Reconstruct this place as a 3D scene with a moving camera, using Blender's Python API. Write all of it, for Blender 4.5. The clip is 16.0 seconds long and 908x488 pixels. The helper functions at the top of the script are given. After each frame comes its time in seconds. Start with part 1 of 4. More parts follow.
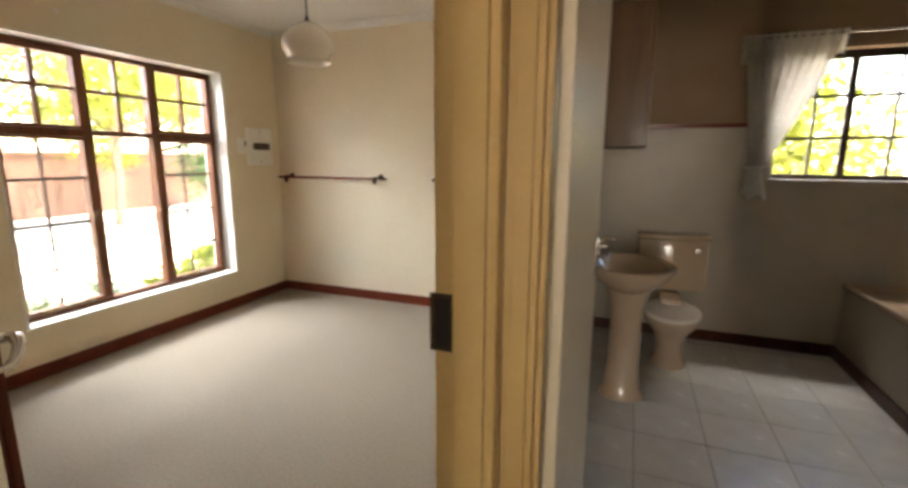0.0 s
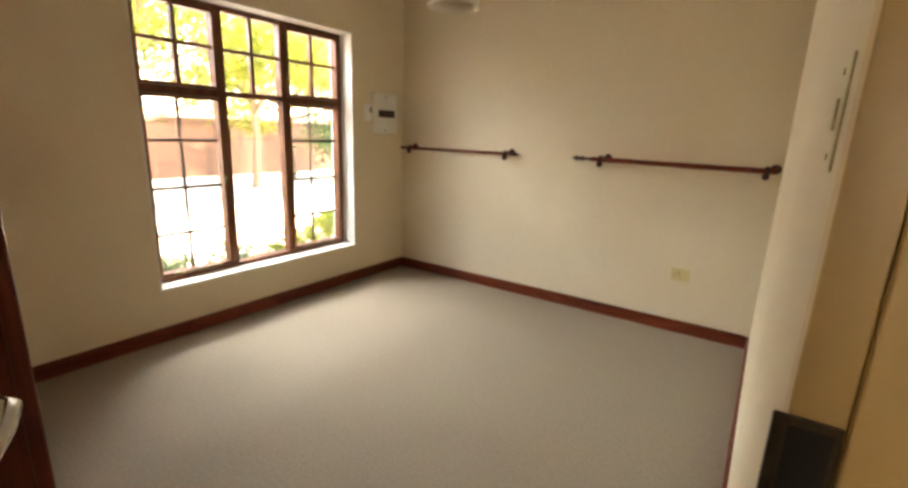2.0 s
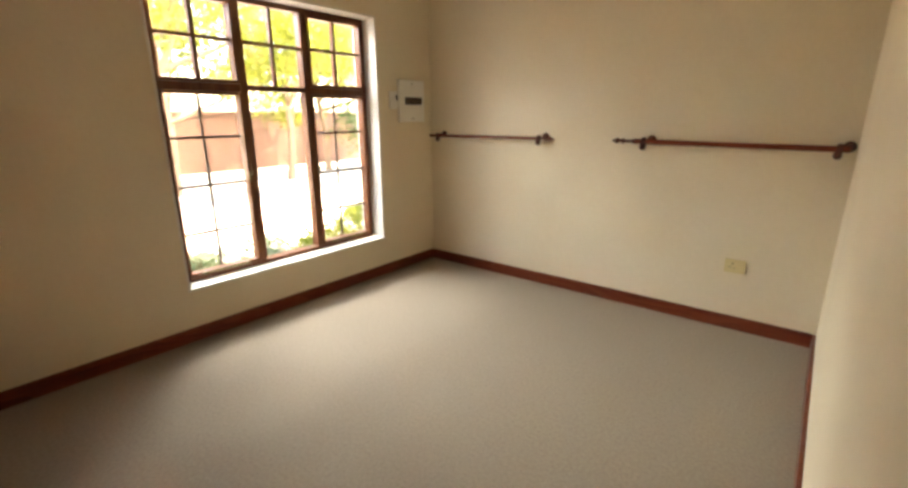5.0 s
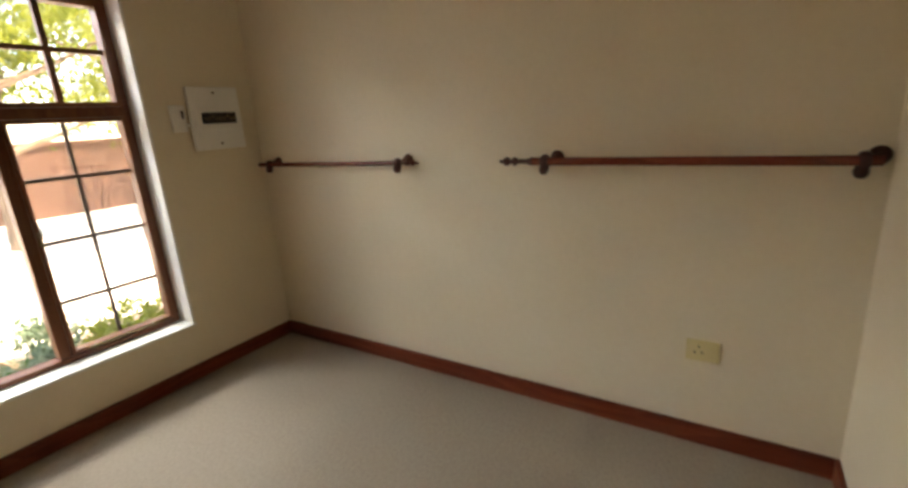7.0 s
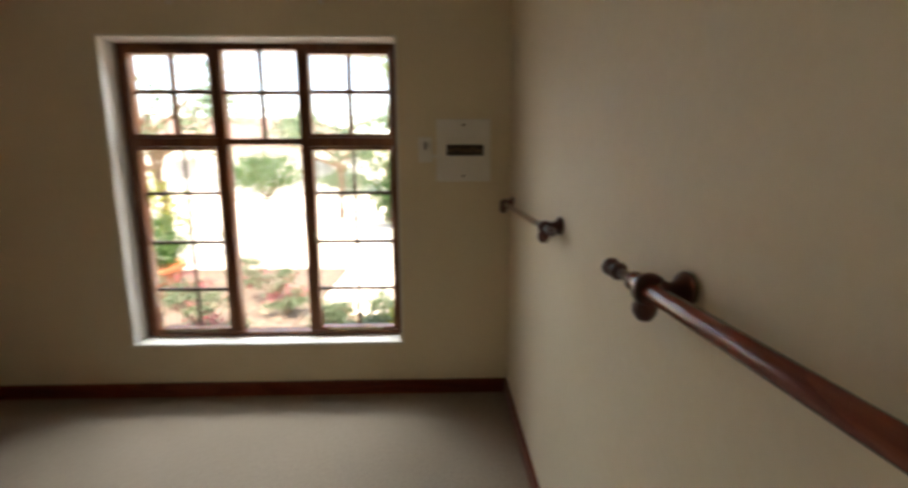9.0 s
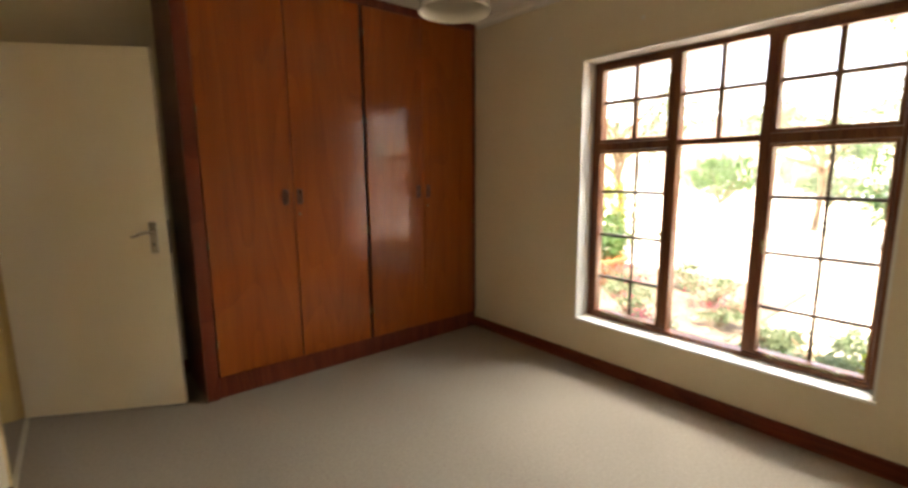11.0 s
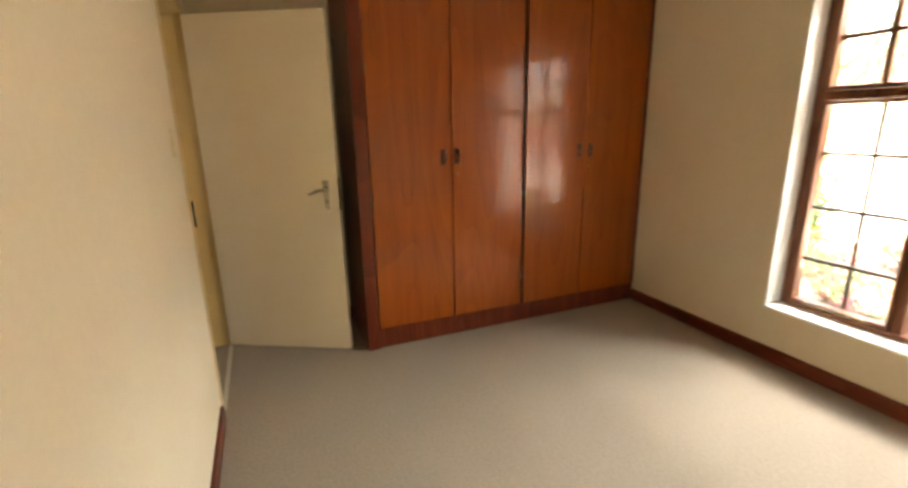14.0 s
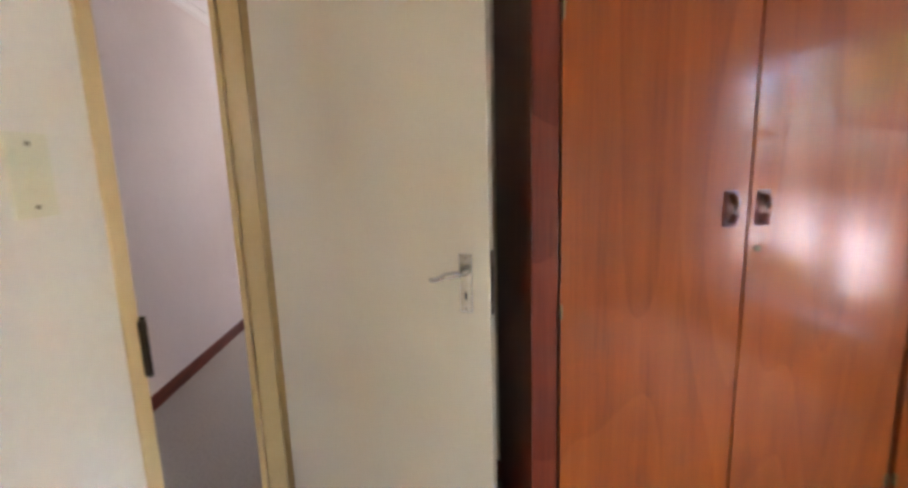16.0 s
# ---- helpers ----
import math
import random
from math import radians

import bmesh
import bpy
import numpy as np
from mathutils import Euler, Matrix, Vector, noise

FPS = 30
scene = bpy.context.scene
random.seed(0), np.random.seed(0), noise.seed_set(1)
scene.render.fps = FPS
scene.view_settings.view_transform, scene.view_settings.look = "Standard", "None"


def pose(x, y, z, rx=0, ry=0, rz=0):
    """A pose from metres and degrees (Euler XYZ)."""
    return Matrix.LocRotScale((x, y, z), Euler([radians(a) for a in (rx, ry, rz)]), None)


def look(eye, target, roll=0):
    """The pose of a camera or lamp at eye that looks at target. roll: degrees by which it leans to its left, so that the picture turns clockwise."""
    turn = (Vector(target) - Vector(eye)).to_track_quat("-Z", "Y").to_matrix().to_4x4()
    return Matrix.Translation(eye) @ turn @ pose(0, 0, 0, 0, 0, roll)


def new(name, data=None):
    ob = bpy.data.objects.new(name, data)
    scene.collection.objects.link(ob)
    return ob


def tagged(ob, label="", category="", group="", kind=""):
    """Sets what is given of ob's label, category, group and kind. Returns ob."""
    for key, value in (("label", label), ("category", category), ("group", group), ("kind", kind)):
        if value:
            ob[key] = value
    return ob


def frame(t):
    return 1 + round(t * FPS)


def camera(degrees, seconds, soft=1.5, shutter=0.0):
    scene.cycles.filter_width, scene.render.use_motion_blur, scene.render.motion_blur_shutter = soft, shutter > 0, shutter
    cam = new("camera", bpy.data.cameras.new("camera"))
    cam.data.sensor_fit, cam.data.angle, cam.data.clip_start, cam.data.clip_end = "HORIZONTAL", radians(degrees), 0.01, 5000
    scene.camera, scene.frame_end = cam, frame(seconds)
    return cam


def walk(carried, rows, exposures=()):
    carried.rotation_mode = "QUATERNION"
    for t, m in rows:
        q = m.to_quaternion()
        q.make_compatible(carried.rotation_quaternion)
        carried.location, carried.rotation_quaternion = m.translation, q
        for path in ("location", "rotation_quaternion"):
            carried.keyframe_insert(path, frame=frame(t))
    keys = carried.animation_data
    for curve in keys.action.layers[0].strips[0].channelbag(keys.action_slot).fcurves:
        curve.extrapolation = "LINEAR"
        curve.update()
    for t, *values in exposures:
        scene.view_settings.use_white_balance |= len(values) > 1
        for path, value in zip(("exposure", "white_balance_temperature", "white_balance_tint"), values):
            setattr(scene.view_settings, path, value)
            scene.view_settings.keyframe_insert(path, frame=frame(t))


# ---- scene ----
cam = camera(89.3, 16.0, soft=3.0, shutter=0.4)
EXPOSURES = [(0.0, 4.42, 7800, 16), (1.0, 4.05, 8600, 17), (3.0, 4.33, 9000, 17), (5.5, 4.10, 8800, 17), (6.4, 3.60, 8600, 17), (7.0, 3.45, 8500, 17), (8.0, 3.45, 8500, 17), (8.5, 3.62, 8500, 17), (9.0, 3.05, 8100, 16), (9.5, 3.78, 8350, 17), (10.0, 3.68, 8600, 17),
             (12.5, 4.25, 9000, 18), (13.5, 4.30, 9000, 18), (14.5, 5.00, 9600, 18), (15.3, 5.15, 8400, 18), (16.0, 5.20, 5800, 18)]
PATH = [
    (0, (-0.116, 0.311, 1.355), (-0.824, 2.145, 0.99), 0.2),
    (0.3, (-0.199, 0.394, 1.364), (-1.037, 2.171, 1.007), 0.4),
    (0.5, (-0.254, 0.45, 1.37), (-1.155, 2.201, 1.019), 0.5),
    (1, (-0.378, 0.642, 1.316), (-1.438, 2.297, 0.946), 1.5),
    (1.5, (-0.451, 0.674, 1.324), (-1.551, 2.294, 0.891), 2.1),
    (2, (-0.519, 0.655, 1.324), (-1.618, 2.277, 0.848), 2.0),
    (2.5, (-0.502, 0.646, 1.31), (-1.631, 2.241, 0.813), 2.6),
    (3, (-0.498, 0.618, 1.326), (-1.657, 2.18, 0.8), 2.4),
    (5.5, (-0.676, 0.996, 1.339), (-1.88, 2.499, 0.801), -0.6),
    (6, (-0.838, 1.286, 1.309), (-1.842, 2.934, 0.781), -3.4),
    (6.5, (-0.801, 1.75, 1.348), (-1.76, 3.421, 0.812), -2.9),
    (7, (-0.85, 2.194, 1.361), (-1.895, 3.817, 0.84), -4.0),
    (7.5, (-0.78, 2.68, 1.336), (-1.98, 4.217, 0.890), -3.3),
    (8, (-0.757, 3.084, 1.357), (-2.1, 4.5, 0.917), -3.0),
    (8.5, (-0.826, 3.475, 1.363), (-2.564, 4.398, 1.008), -1.9),
    (9, (-0.82, 3.684, 1.374), (-2.791, 3.737, 1.04), -0.2),
    (9.5, (-0.835, 3.729, 1.376), (-2.746, 3.234, 1.052), -1.1),
    (10, (-0.849, 3.766, 1.358), (-2.554, 2.765, 1.057), -1.4),
    (12.5, (-0.735, 3.702, 1.406), (-1.707, 1.988, 1.057), -0.9),
    (13, (-0.724, 3.704, 1.423), (-1.676, 2.005, 0.967), -0.8),
    (13.5, (-0.734, 3.675, 1.404), (-1.646, 1.969, 0.896), -0.6),
    (14, (-0.79, 3.512, 1.407), (-1.525, 1.721, 0.903), -1.1),
    (14.5, (-0.864, 3.236, 1.398), (-1.41, 1.365, 0.95), -1.4),
    (15, (-0.99, 2.858, 1.369), (-1.287, 0.924, 0.955), -1.9),
    (15.5, (-1.011, 2.438, 1.365), (-1.236, 0.486, 0.991), -1.2),
    (16, (-1.016, 1.997, 1.352), (-1.139, 0.03, 1.015), -1.8),
]
walk(cam, [(t, look(eye, target, roll)) for t, eye, target, roll in PATH], EXPOSURES)

# ---- world, sun, large lights ----
SUN_EL, SUN_AZ = 74.0, 60.0
world = bpy.data.worlds.new("sky")
scene.world = world
world.use_nodes = True
wn = world.node_tree
sky = wn.nodes.new("ShaderNodeTexSky")
sky.sky_type, sky.sun_disc = "NISHITA", False
sky.sun_elevation, sky.sun_rotation = radians(SUN_EL), radians(SUN_AZ)
wn.links.new(sky.outputs[0], wn.nodes["Background"].inputs[0])
wn.nodes["Background"].inputs[1].default_value = 0.15
sun_data = bpy.data.lights.new("sun", "SUN")
sun_data.energy, sun_data.angle, sun_data.color = 3.0, radians(0.5), (1.0, 0.93, 0.82)
sun = new("sun", sun_data)
sun.matrix_world = look((math.sin(radians(SUN_AZ)) * 30, math.cos(radians(SUN_AZ)) * 30, math.tan(radians(SUN_EL)) * 30), (0, 0, 0))


def daylight_lamp(name, at, to, w, h, watts, colour):
    """An area lamp added by a window, standing in for its daylight."""
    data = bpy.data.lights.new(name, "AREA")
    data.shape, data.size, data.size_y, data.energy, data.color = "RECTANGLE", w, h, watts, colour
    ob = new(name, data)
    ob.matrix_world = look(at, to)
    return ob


# added lamp hung outside, above the view through the window, to strengthen sky light
daylight_lamp("bedroom_sky_fill_lamp", (-5.3, 2.65, 2.98), (-0.5, 2.65, 1.4), 2.4, 0.8, 24, (0.70, 0.85, 1.0))
# likewise added, hidden over the bathroom window head, to brighten the floor
daylight_lamp("bathroom_sky_fill_lamp", (1.25, 4.5, 2.38), (1.0, 2.4, 0.2), 0.9, 0.3, 3.4, (0.86, 0.93, 1.0))
daylight_lamp("lounge_window_light", (0.75, -5.72, 1.4), (0.5, 0, 1.0), 1.4, 1.3, 5.5, (1.0, 0.95, 0.92))


# ---- materials ----
def rgb(h):
    """Linear colour from an sRGB hex string."""
    v = [int(h[i:i + 2], 16) / 255 for i in (0, 2, 4)]
    return tuple(c / 12.92 if c <= 0.04045 else ((c + 0.055) / 1.055) ** 2.4 for c in v) + (1.0,)


def mat(name, a, b, scale=8.0, rough=0.6, metal=0.0, bump=0.1, fine=120.0, stretch=(1, 1, 1), coat=0.0, rough_var=0.08, vary=0.0, detail=6.0, dist=0.004):
    """A surface mottled between two colours, with broad and fine variation in colour, gloss and relief."""
    m = bpy.data.materials.new(name)
    m.use_nodes = True
    nt = m.node_tree
    bs = nt.nodes["Principled BSDF"]
    tc = nt.nodes.new("ShaderNodeTexCoord")
    mp = nt.nodes.new("ShaderNodeMapping")
    mp.inputs["Scale"].default_value = stretch
    nt.links.new(tc.outputs["Object"], mp.inputs[0])
    big = nt.nodes.new("ShaderNodeTexNoise")
    big.inputs["Scale"].default_value, big.inputs["Detail"].default_value = scale, detail
    small = nt.nodes.new("ShaderNodeTexNoise")
    small.inputs["Scale"].default_value, small.inputs["Detail"].default_value = fine, 3.0
    info = nt.nodes.new("ShaderNodeObjectInfo")
    for n in (big, small):
        nt.links.new(mp.outputs[0], n.inputs["Vector"])
    mix = nt.nodes.new("ShaderNodeMix")
    mix.data_type = "RGBA"
    mix.inputs["A"].default_value, mix.inputs["B"].default_value = a, b
    add = nt.nodes.new("ShaderNodeMath")
    add.operation = "MULTIPLY_ADD"
    add.inputs[1].default_value = 0.45
    ramp = nt.nodes.new("ShaderNodeMapRange")
    ramp.inputs["From Min"].default_value, ramp.inputs["From Max"].default_value = 0.45, 0.95
    nt.links.new(small.outputs[0], add.inputs[0])
    nt.links.new(big.outputs[0], add.inputs[2])
    nt.links.new(add.outputs[0], ramp.inputs[0])
    nt.links.new(ramp.outputs[0], mix.inputs["Factor"])
    col = mix.outputs["Result"]
    if vary:
        hsv = nt.nodes.new("ShaderNodeHueSaturation")
        mr = nt.nodes.new("ShaderNodeMapRange")
        mr.inputs["To Min"].default_value, mr.inputs["To Max"].default_value = 1 - vary, 1 + vary
        nt.links.new(info.outputs["Random"], mr.inputs[0])
        nt.links.new(mr.outputs[0], hsv.inputs["Value"])
        nt.links.new(col, hsv.inputs["Color"])
        col = hsv.outputs[0]
    nt.links.new(col, bs.inputs["Base Color"])
    rr = nt.nodes.new("ShaderNodeMapRange")
    rr.inputs["To Min"].default_value, rr.inputs["To Max"].default_value = max(0.02, rough - rough_var), min(1, rough + rough_var)
    nt.links.new(big.outputs[0], rr.inputs[0])
    nt.links.new(rr.outputs[0], bs.inputs["Roughness"])
    bs.inputs["Metallic"].default_value = metal
    bs.inputs["Coat Weight"].default_value = coat
    bs.inputs["Coat Roughness"].default_value = 0.15
    if bump:
        bp = nt.nodes.new("ShaderNodeBump")
        bp.inputs["Strength"].default_value, bp.inputs["Distance"].default_value = bump, dist
        nt.links.new(add.outputs[0], bp.inputs["Height"])
        nt.links.new(bp.outputs[0], bs.inputs["Normal"])
    return m


def wood(name, dark, mid, light, rough=0.3, coat=0.3, rings=5.0, axis=2, flame=0.5):
    """Varnished wood, its grain along one axis, with cathedral figure, pores and fine streaks."""
    m = bpy.data.materials.new(name)
    m.use_nodes = True
    nt = m.node_tree
    bs = nt.nodes["Principled BSDF"]
    tc = nt.nodes.new("ShaderNodeTexCoord")
    info = nt.nodes.new("ShaderNodeObjectInfo")
    shift = nt.nodes.new("ShaderNodeVectorMath")
    shift.operation = "MULTIPLY_ADD"
    shift.inputs[1].default_value = (7.3, 3.1, 5.7)
    comb = nt.nodes.new("ShaderNodeCombineXYZ")
    for i in range(3):
        nt.links.new(info.outputs["Random"], comb.inputs[i])
    nt.links.new(comb.outputs[0], shift.inputs[0])
    nt.links.new(tc.outputs["Object"], shift.inputs[2])
    mp = nt.nodes.new("ShaderNodeMapping")
    s = [1.0, 1.0, 1.0]
    s[axis] = 0.16
    mp.inputs["Scale"].default_value = s
    nt.links.new(shift.outputs[0], mp.inputs[0])
    fig = nt.nodes.new("ShaderNodeTexNoise")
    fig.inputs["Scale"].default_value, fig.inputs["Detail"].default_value, fig.inputs["Distortion"].default_value = 2.6, 1.0, flame
    nt.links.new(mp.outputs[0], fig.inputs["Vector"])
    mul = nt.nodes.new("ShaderNodeMath")
    mul.operation = "MULTIPLY"
    mul.inputs[1].default_value = rings * 6
    nt.links.new(fig.outputs[0], mul.inputs[0])
    sine = nt.nodes.new("ShaderNodeMath")
    sine.operation = "FRACT"
    nt.links.new(mul.outputs[0], sine.inputs[0])
    mp2 = nt.nodes.new("ShaderNodeMapping")
    s2 = [1.0, 1.0, 1.0]
    s2[axis] = 0.03
    mp2.inputs["Scale"].default_value = s2
    nt.links.new(shift.outputs[0], mp2.inputs[0])
    streak = nt.nodes.new("ShaderNodeTexNoise")
    streak.inputs["Scale"].default_value, streak.inputs["Detail"].default_value = 160.0, 4.0
    nt.links.new(mp2.outputs[0], streak.inputs["Vector"])
    wide = nt.nodes.new("ShaderNodeTexNoise")
    wide.inputs["Scale"].default_value, wide.inputs["Detail"].default_value = 14.0, 3.0
    nt.links.new(mp2.outputs[0], wide.inputs["Vector"])
    a1 = nt.nodes.new("ShaderNodeMath")
    a1.operation = "MULTIPLY_ADD"
    a1.inputs[1].default_value = 0.2
    nt.links.new(sine.outputs[0], a1.inputs[0])
    a2 = nt.nodes.new("ShaderNodeMath")
    a2.operation = "MULTIPLY_ADD"
    a2.inputs[1].default_value = 0.55
    nt.links.new(streak.outputs[0], a2.inputs[0])
    nt.links.new(a2.outputs[0], a1.inputs[2])
    a3 = nt.nodes.new("ShaderNodeMath")
    a3.operation = "MULTIPLY"
    a3.inputs[1].default_value = 0.6
    nt.links.new(wide.outputs[0], a3.inputs[0])
    nt.links.new(a3.outputs[0], a2.inputs[2])
    ramp = nt.nodes.new("ShaderNodeValToRGB")
    e = ramp.color_ramp.elements
    e[0].position, e[0].color = 0.38, dark
    e[1].position, e[1].color = 0.92, light
    k = e.new(0.62)
    k.color = mid
    nt.links.new(a1.outputs[0], ramp.inputs[0])
    nt.links.new(ramp.outputs[0], bs.inputs["Base Color"])
    bs.inputs["Roughness"].default_value = rough
    bs.inputs["Coat Weight"].default_value = coat
    bs.inputs["Coat Roughness"].default_value = 0.12
    bs.inputs["Specular IOR Level"].default_value = 0.25
    bp = nt.nodes.new("ShaderNodeBump")
    bp.inputs["Strength"].default_value, bp.inputs["Distance"].default_value = 0.03, 0.002
    nt.links.new(streak.outputs[0], bp.inputs["Height"])
    nt.links.new(bp.outputs[0], bs.inputs["Normal"])
    return m


def glass(name):
    m = bpy.data.materials.new(name)
    m.use_nodes = True
    nt = m.node_tree
    bs = nt.nodes["Principled BSDF"]
    bs.inputs["Transmission Weight"].default_value, bs.inputs["Roughness"].default_value, bs.inputs["IOR"].default_value = 1.0, 0.0, 1.45
    return m


PLASTER = mat("wall_paint", rgb("DFD0B2"), rgb("E7D9BE"), scale=1.6, rough=0.62, bump=0.12, fine=45, rough_var=0.06)
REVEAL = mat("white_reveal_paint", rgb("E2DED4"), rgb("ECE8DF"), scale=3, rough=0.6, bump=0.1, fine=60)
CEIL = mat("ceiling_paint", rgb("DEDAD2"), rgb("E8E4DC"), scale=1.2, rough=0.8, bump=0.05, fine=30)
CARPET = mat("beige_carpet", rgb("897B6B"), rgb("9B8E7D"), scale=70, rough=0.95, bump=0.45, fine=300, rough_var=0.03, detail=8, dist=0.006)
CREAM = mat("cream_gloss_paint", rgb("F5E6C6"), rgb("F9ECD2"), scale=2.5, rough=0.32, bump=0.05, fine=70, rough_var=0.06)
# cream like the door, but darkened: the jambs' shade is put into the colour
FRAMEP = mat("shaded_cream_frame_paint", rgb("D0AE70"), rgb("D9BA80"), scale=4, rough=0.35, bump=0.08, fine=60)
CORRIDOR = mat("corridor_paint", rgb("D8CCC4"), rgb("E0D5CE"), scale=1.6, rough=0.65, bump=0.1, fine=45)
DOORWOOD = wood("wardrobe_veneer", rgb("82390A"), rgb("96460C"), rgb("A45212"), rough=0.40, coat=0.65, rings=2.0)
DARKWOOD = wood("dark_red_wood", rgb("47190E"), rgb("6A2A18"), rgb("7F3A22"), rough=0.35, coat=0.3, rings=4)
SKIRTX = wood("skirting_wood_along_x", rgb("4A1B0E"), rgb("6E2C18"), rgb("854028"), rough=0.35, coat=0.3, rings=3, axis=0)
SKIRTY = wood("skirting_wood_along_y", rgb("4A1B0E"), rgb("6E2C18"), rgb("854028"), rough=0.35, coat=0.3, rings=3, axis=1)
POLE = wood("pole_wood", rgb("4A1A10"), rgb("70301F"), rgb("8A4630"), rough=0.22, coat=0.5, rings=3, axis=0)
TURNED = wood("turned_dark_wood", rgb("2E120A"), rgb("4A2012"), rgb("5E2C1A"), rough=0.3, coat=0.4, rings=4)
WINWOOD = wood("window_wood", rgb("4C2616"), rgb("6B3B24"), rgb("80502F"), rough=0.4, coat=0.15, rings=4)
BARS = mat("dark_bar_paint", rgb("3A2A20"), rgb("4C382B"), scale=20, rough=0.45, bump=0.05)
CHROME = mat("brushed_chrome", rgb("C4C0B8"), rgb("D6D2CC"), scale=30, rough=0.2, metal=1.0, bump=0.02, fine=200)
BRASS = mat("tarnished_steel", rgb("6A5A40"), rgb("8C7A5A"), scale=40, rough=0.4, metal=0.9, bump=0.05)
DARKMETAL = mat("dark_bronzed_metal", rgb("3A3026"), rgb("54483A"), scale=40, rough=0.4, metal=0.8, bump=0.05)
# near-black, painted where shade would fill holes, slots and gaps
DARK = mat("painted_recess_shade", rgb("120D0A"), rgb("1C1612"), scale=20, rough=0.7, bump=0.02)
PLASTIC = mat("white_plastic", rgb("E6E2D8"), rgb("EEEAE2"), scale=6, rough=0.38, bump=0.02, fine=150)
SWITCHM = mat("pale_ivory_plastic", rgb("D8CBA0"), rgb("E2D6AE"), scale=8, rough=0.4, bump=0.02, fine=150)
IVORY = mat("ivory_plastic", rgb("D6C48C"), rgb("E0D09C"), scale=8, rough=0.4, bump=0.02, fine=150)
HANDLE = mat("dark_brown_plastic_handle", rgb("5A2C1A"), rgb("743E28"), scale=20, rough=0.3, bump=0.03)
GLASS = glass("window_glass")
TILE = mat("floor_tile_glaze", rgb("CCCCC6"), rgb("D8D8D3"), scale=9, rough=0.25, bump=0.04, fine=80, vary=0.04)
GROUT = mat("grout", rgb("8C8A82"), rgb("9A978E"), scale=20, rough=0.9, bump=0.2)
WTILE = mat("bathroom_wall_tile", rgb("AFA48F"), rgb("BAAF9C"), scale=5, rough=0.35, bump=0.03)
BPAINT = mat("bathroom_paint", rgb("8C7052"), rgb("9A7E60"), scale=3, rough=0.6, bump=0.1)
CERAMIC = mat("beige_ceramic", rgb("BCA287"), rgb("C8B096"), scale=4, rough=0.12, bump=0.0, coat=0.5)
SEATM = mat("pale_toilet_seat", rgb("DED3C2"), rgb("E8DED0"), scale=6, rough=0.15, bump=0.0)
LACE = mat("white_lace", rgb("E6E2DA"), rgb("F2EFE8"), scale=30, rough=0.9, bump=0.4, fine=220)
CABWOOD = wood("bathroom_cabinet_wood", rgb("52381E"), rgb("644624"), rgb("70502C"), rough=0.4, coat=0.2)
OPAL = mat("opal_glass", rgb("EEE6D6"), rgb("F4EEE2"), scale=6, rough=0.15, bump=0.0, coat=0.4)
PAVE = mat("pale_paving", rgb("D6CEC0"), rgb("E2DACE"), scale=1.5, rough=0.85, bump=0.2, fine=30)
SOIL = mat("garden_soil", rgb("574C44"), rgb("70645A"), scale=5, rough=0.95, bump=0.8, fine=40, dist=0.03)
BRICK = mat("red_brick", rgb("6C4C3F"), rgb("806051"), scale=10, rough=0.9, bump=0.4, fine=60, vary=0.15)
MORTAR = mat("mortar", rgb("7E7268"), rgb("8E8276"), scale=10, rough=0.95, bump=0.3)
TERRA = mat("terracotta", rgb("B0643E"), rgb("C07850"), scale=8, rough=0.8, bump=0.2)
BARK = mat("bark", rgb("6A5644"), rgb("8E7A66"), scale=14, rough=0.95, bump=0.8, fine=50, stretch=(1, 1, 0.3), dist=0.02)
LEAFY = mat("yellow_green_leaves", rgb("6C7826"), rgb("8A9138"), scale=9, rough=0.5, bump=0.1, fine=40)
LEAFG = mat("green_leaves", rgb("36582C"), rgb("4C703C"), scale=9, rough=0.5, bump=0.1, fine=40)
LEAFD = mat("grey_green_leaves", rgb("566A50"), rgb("74886C"), scale=9, rough=0.55, bump=0.1, fine=40)
LEAFR = mat("red_leaves", rgb("A04A54"), rgb("B86470"), scale=9, rough=0.5, bump=0.1, fine=40)
ROOFT = mat("roof_tiles", rgb("6E5A50"), rgb("86726A"), scale=6, rough=0.85, bump=0.3)
for lm in (LEAFY, LEAFG, LEAFD, LEAFR, LACE):
    # thin leaves and lace let part of the daylight through
    nt = lm.node_tree
    bs = nt.nodes["Principled BSDF"]
    tl = nt.nodes.new("ShaderNodeBsdfTranslucent")
    ms = nt.nodes.new("ShaderNodeMixShader")
    ms.inputs[0].default_value = 0.45
    nt.links.new(bs.inputs["Base Color"].links[0].from_socket, tl.inputs[0])
    nt.links.new(bs.outputs[0], ms.inputs[1])
    nt.links.new(tl.outputs[0], ms.inputs[2])
    nt.links.new(ms.outputs[0], nt.nodes["Material Output"].inputs["Surface"])


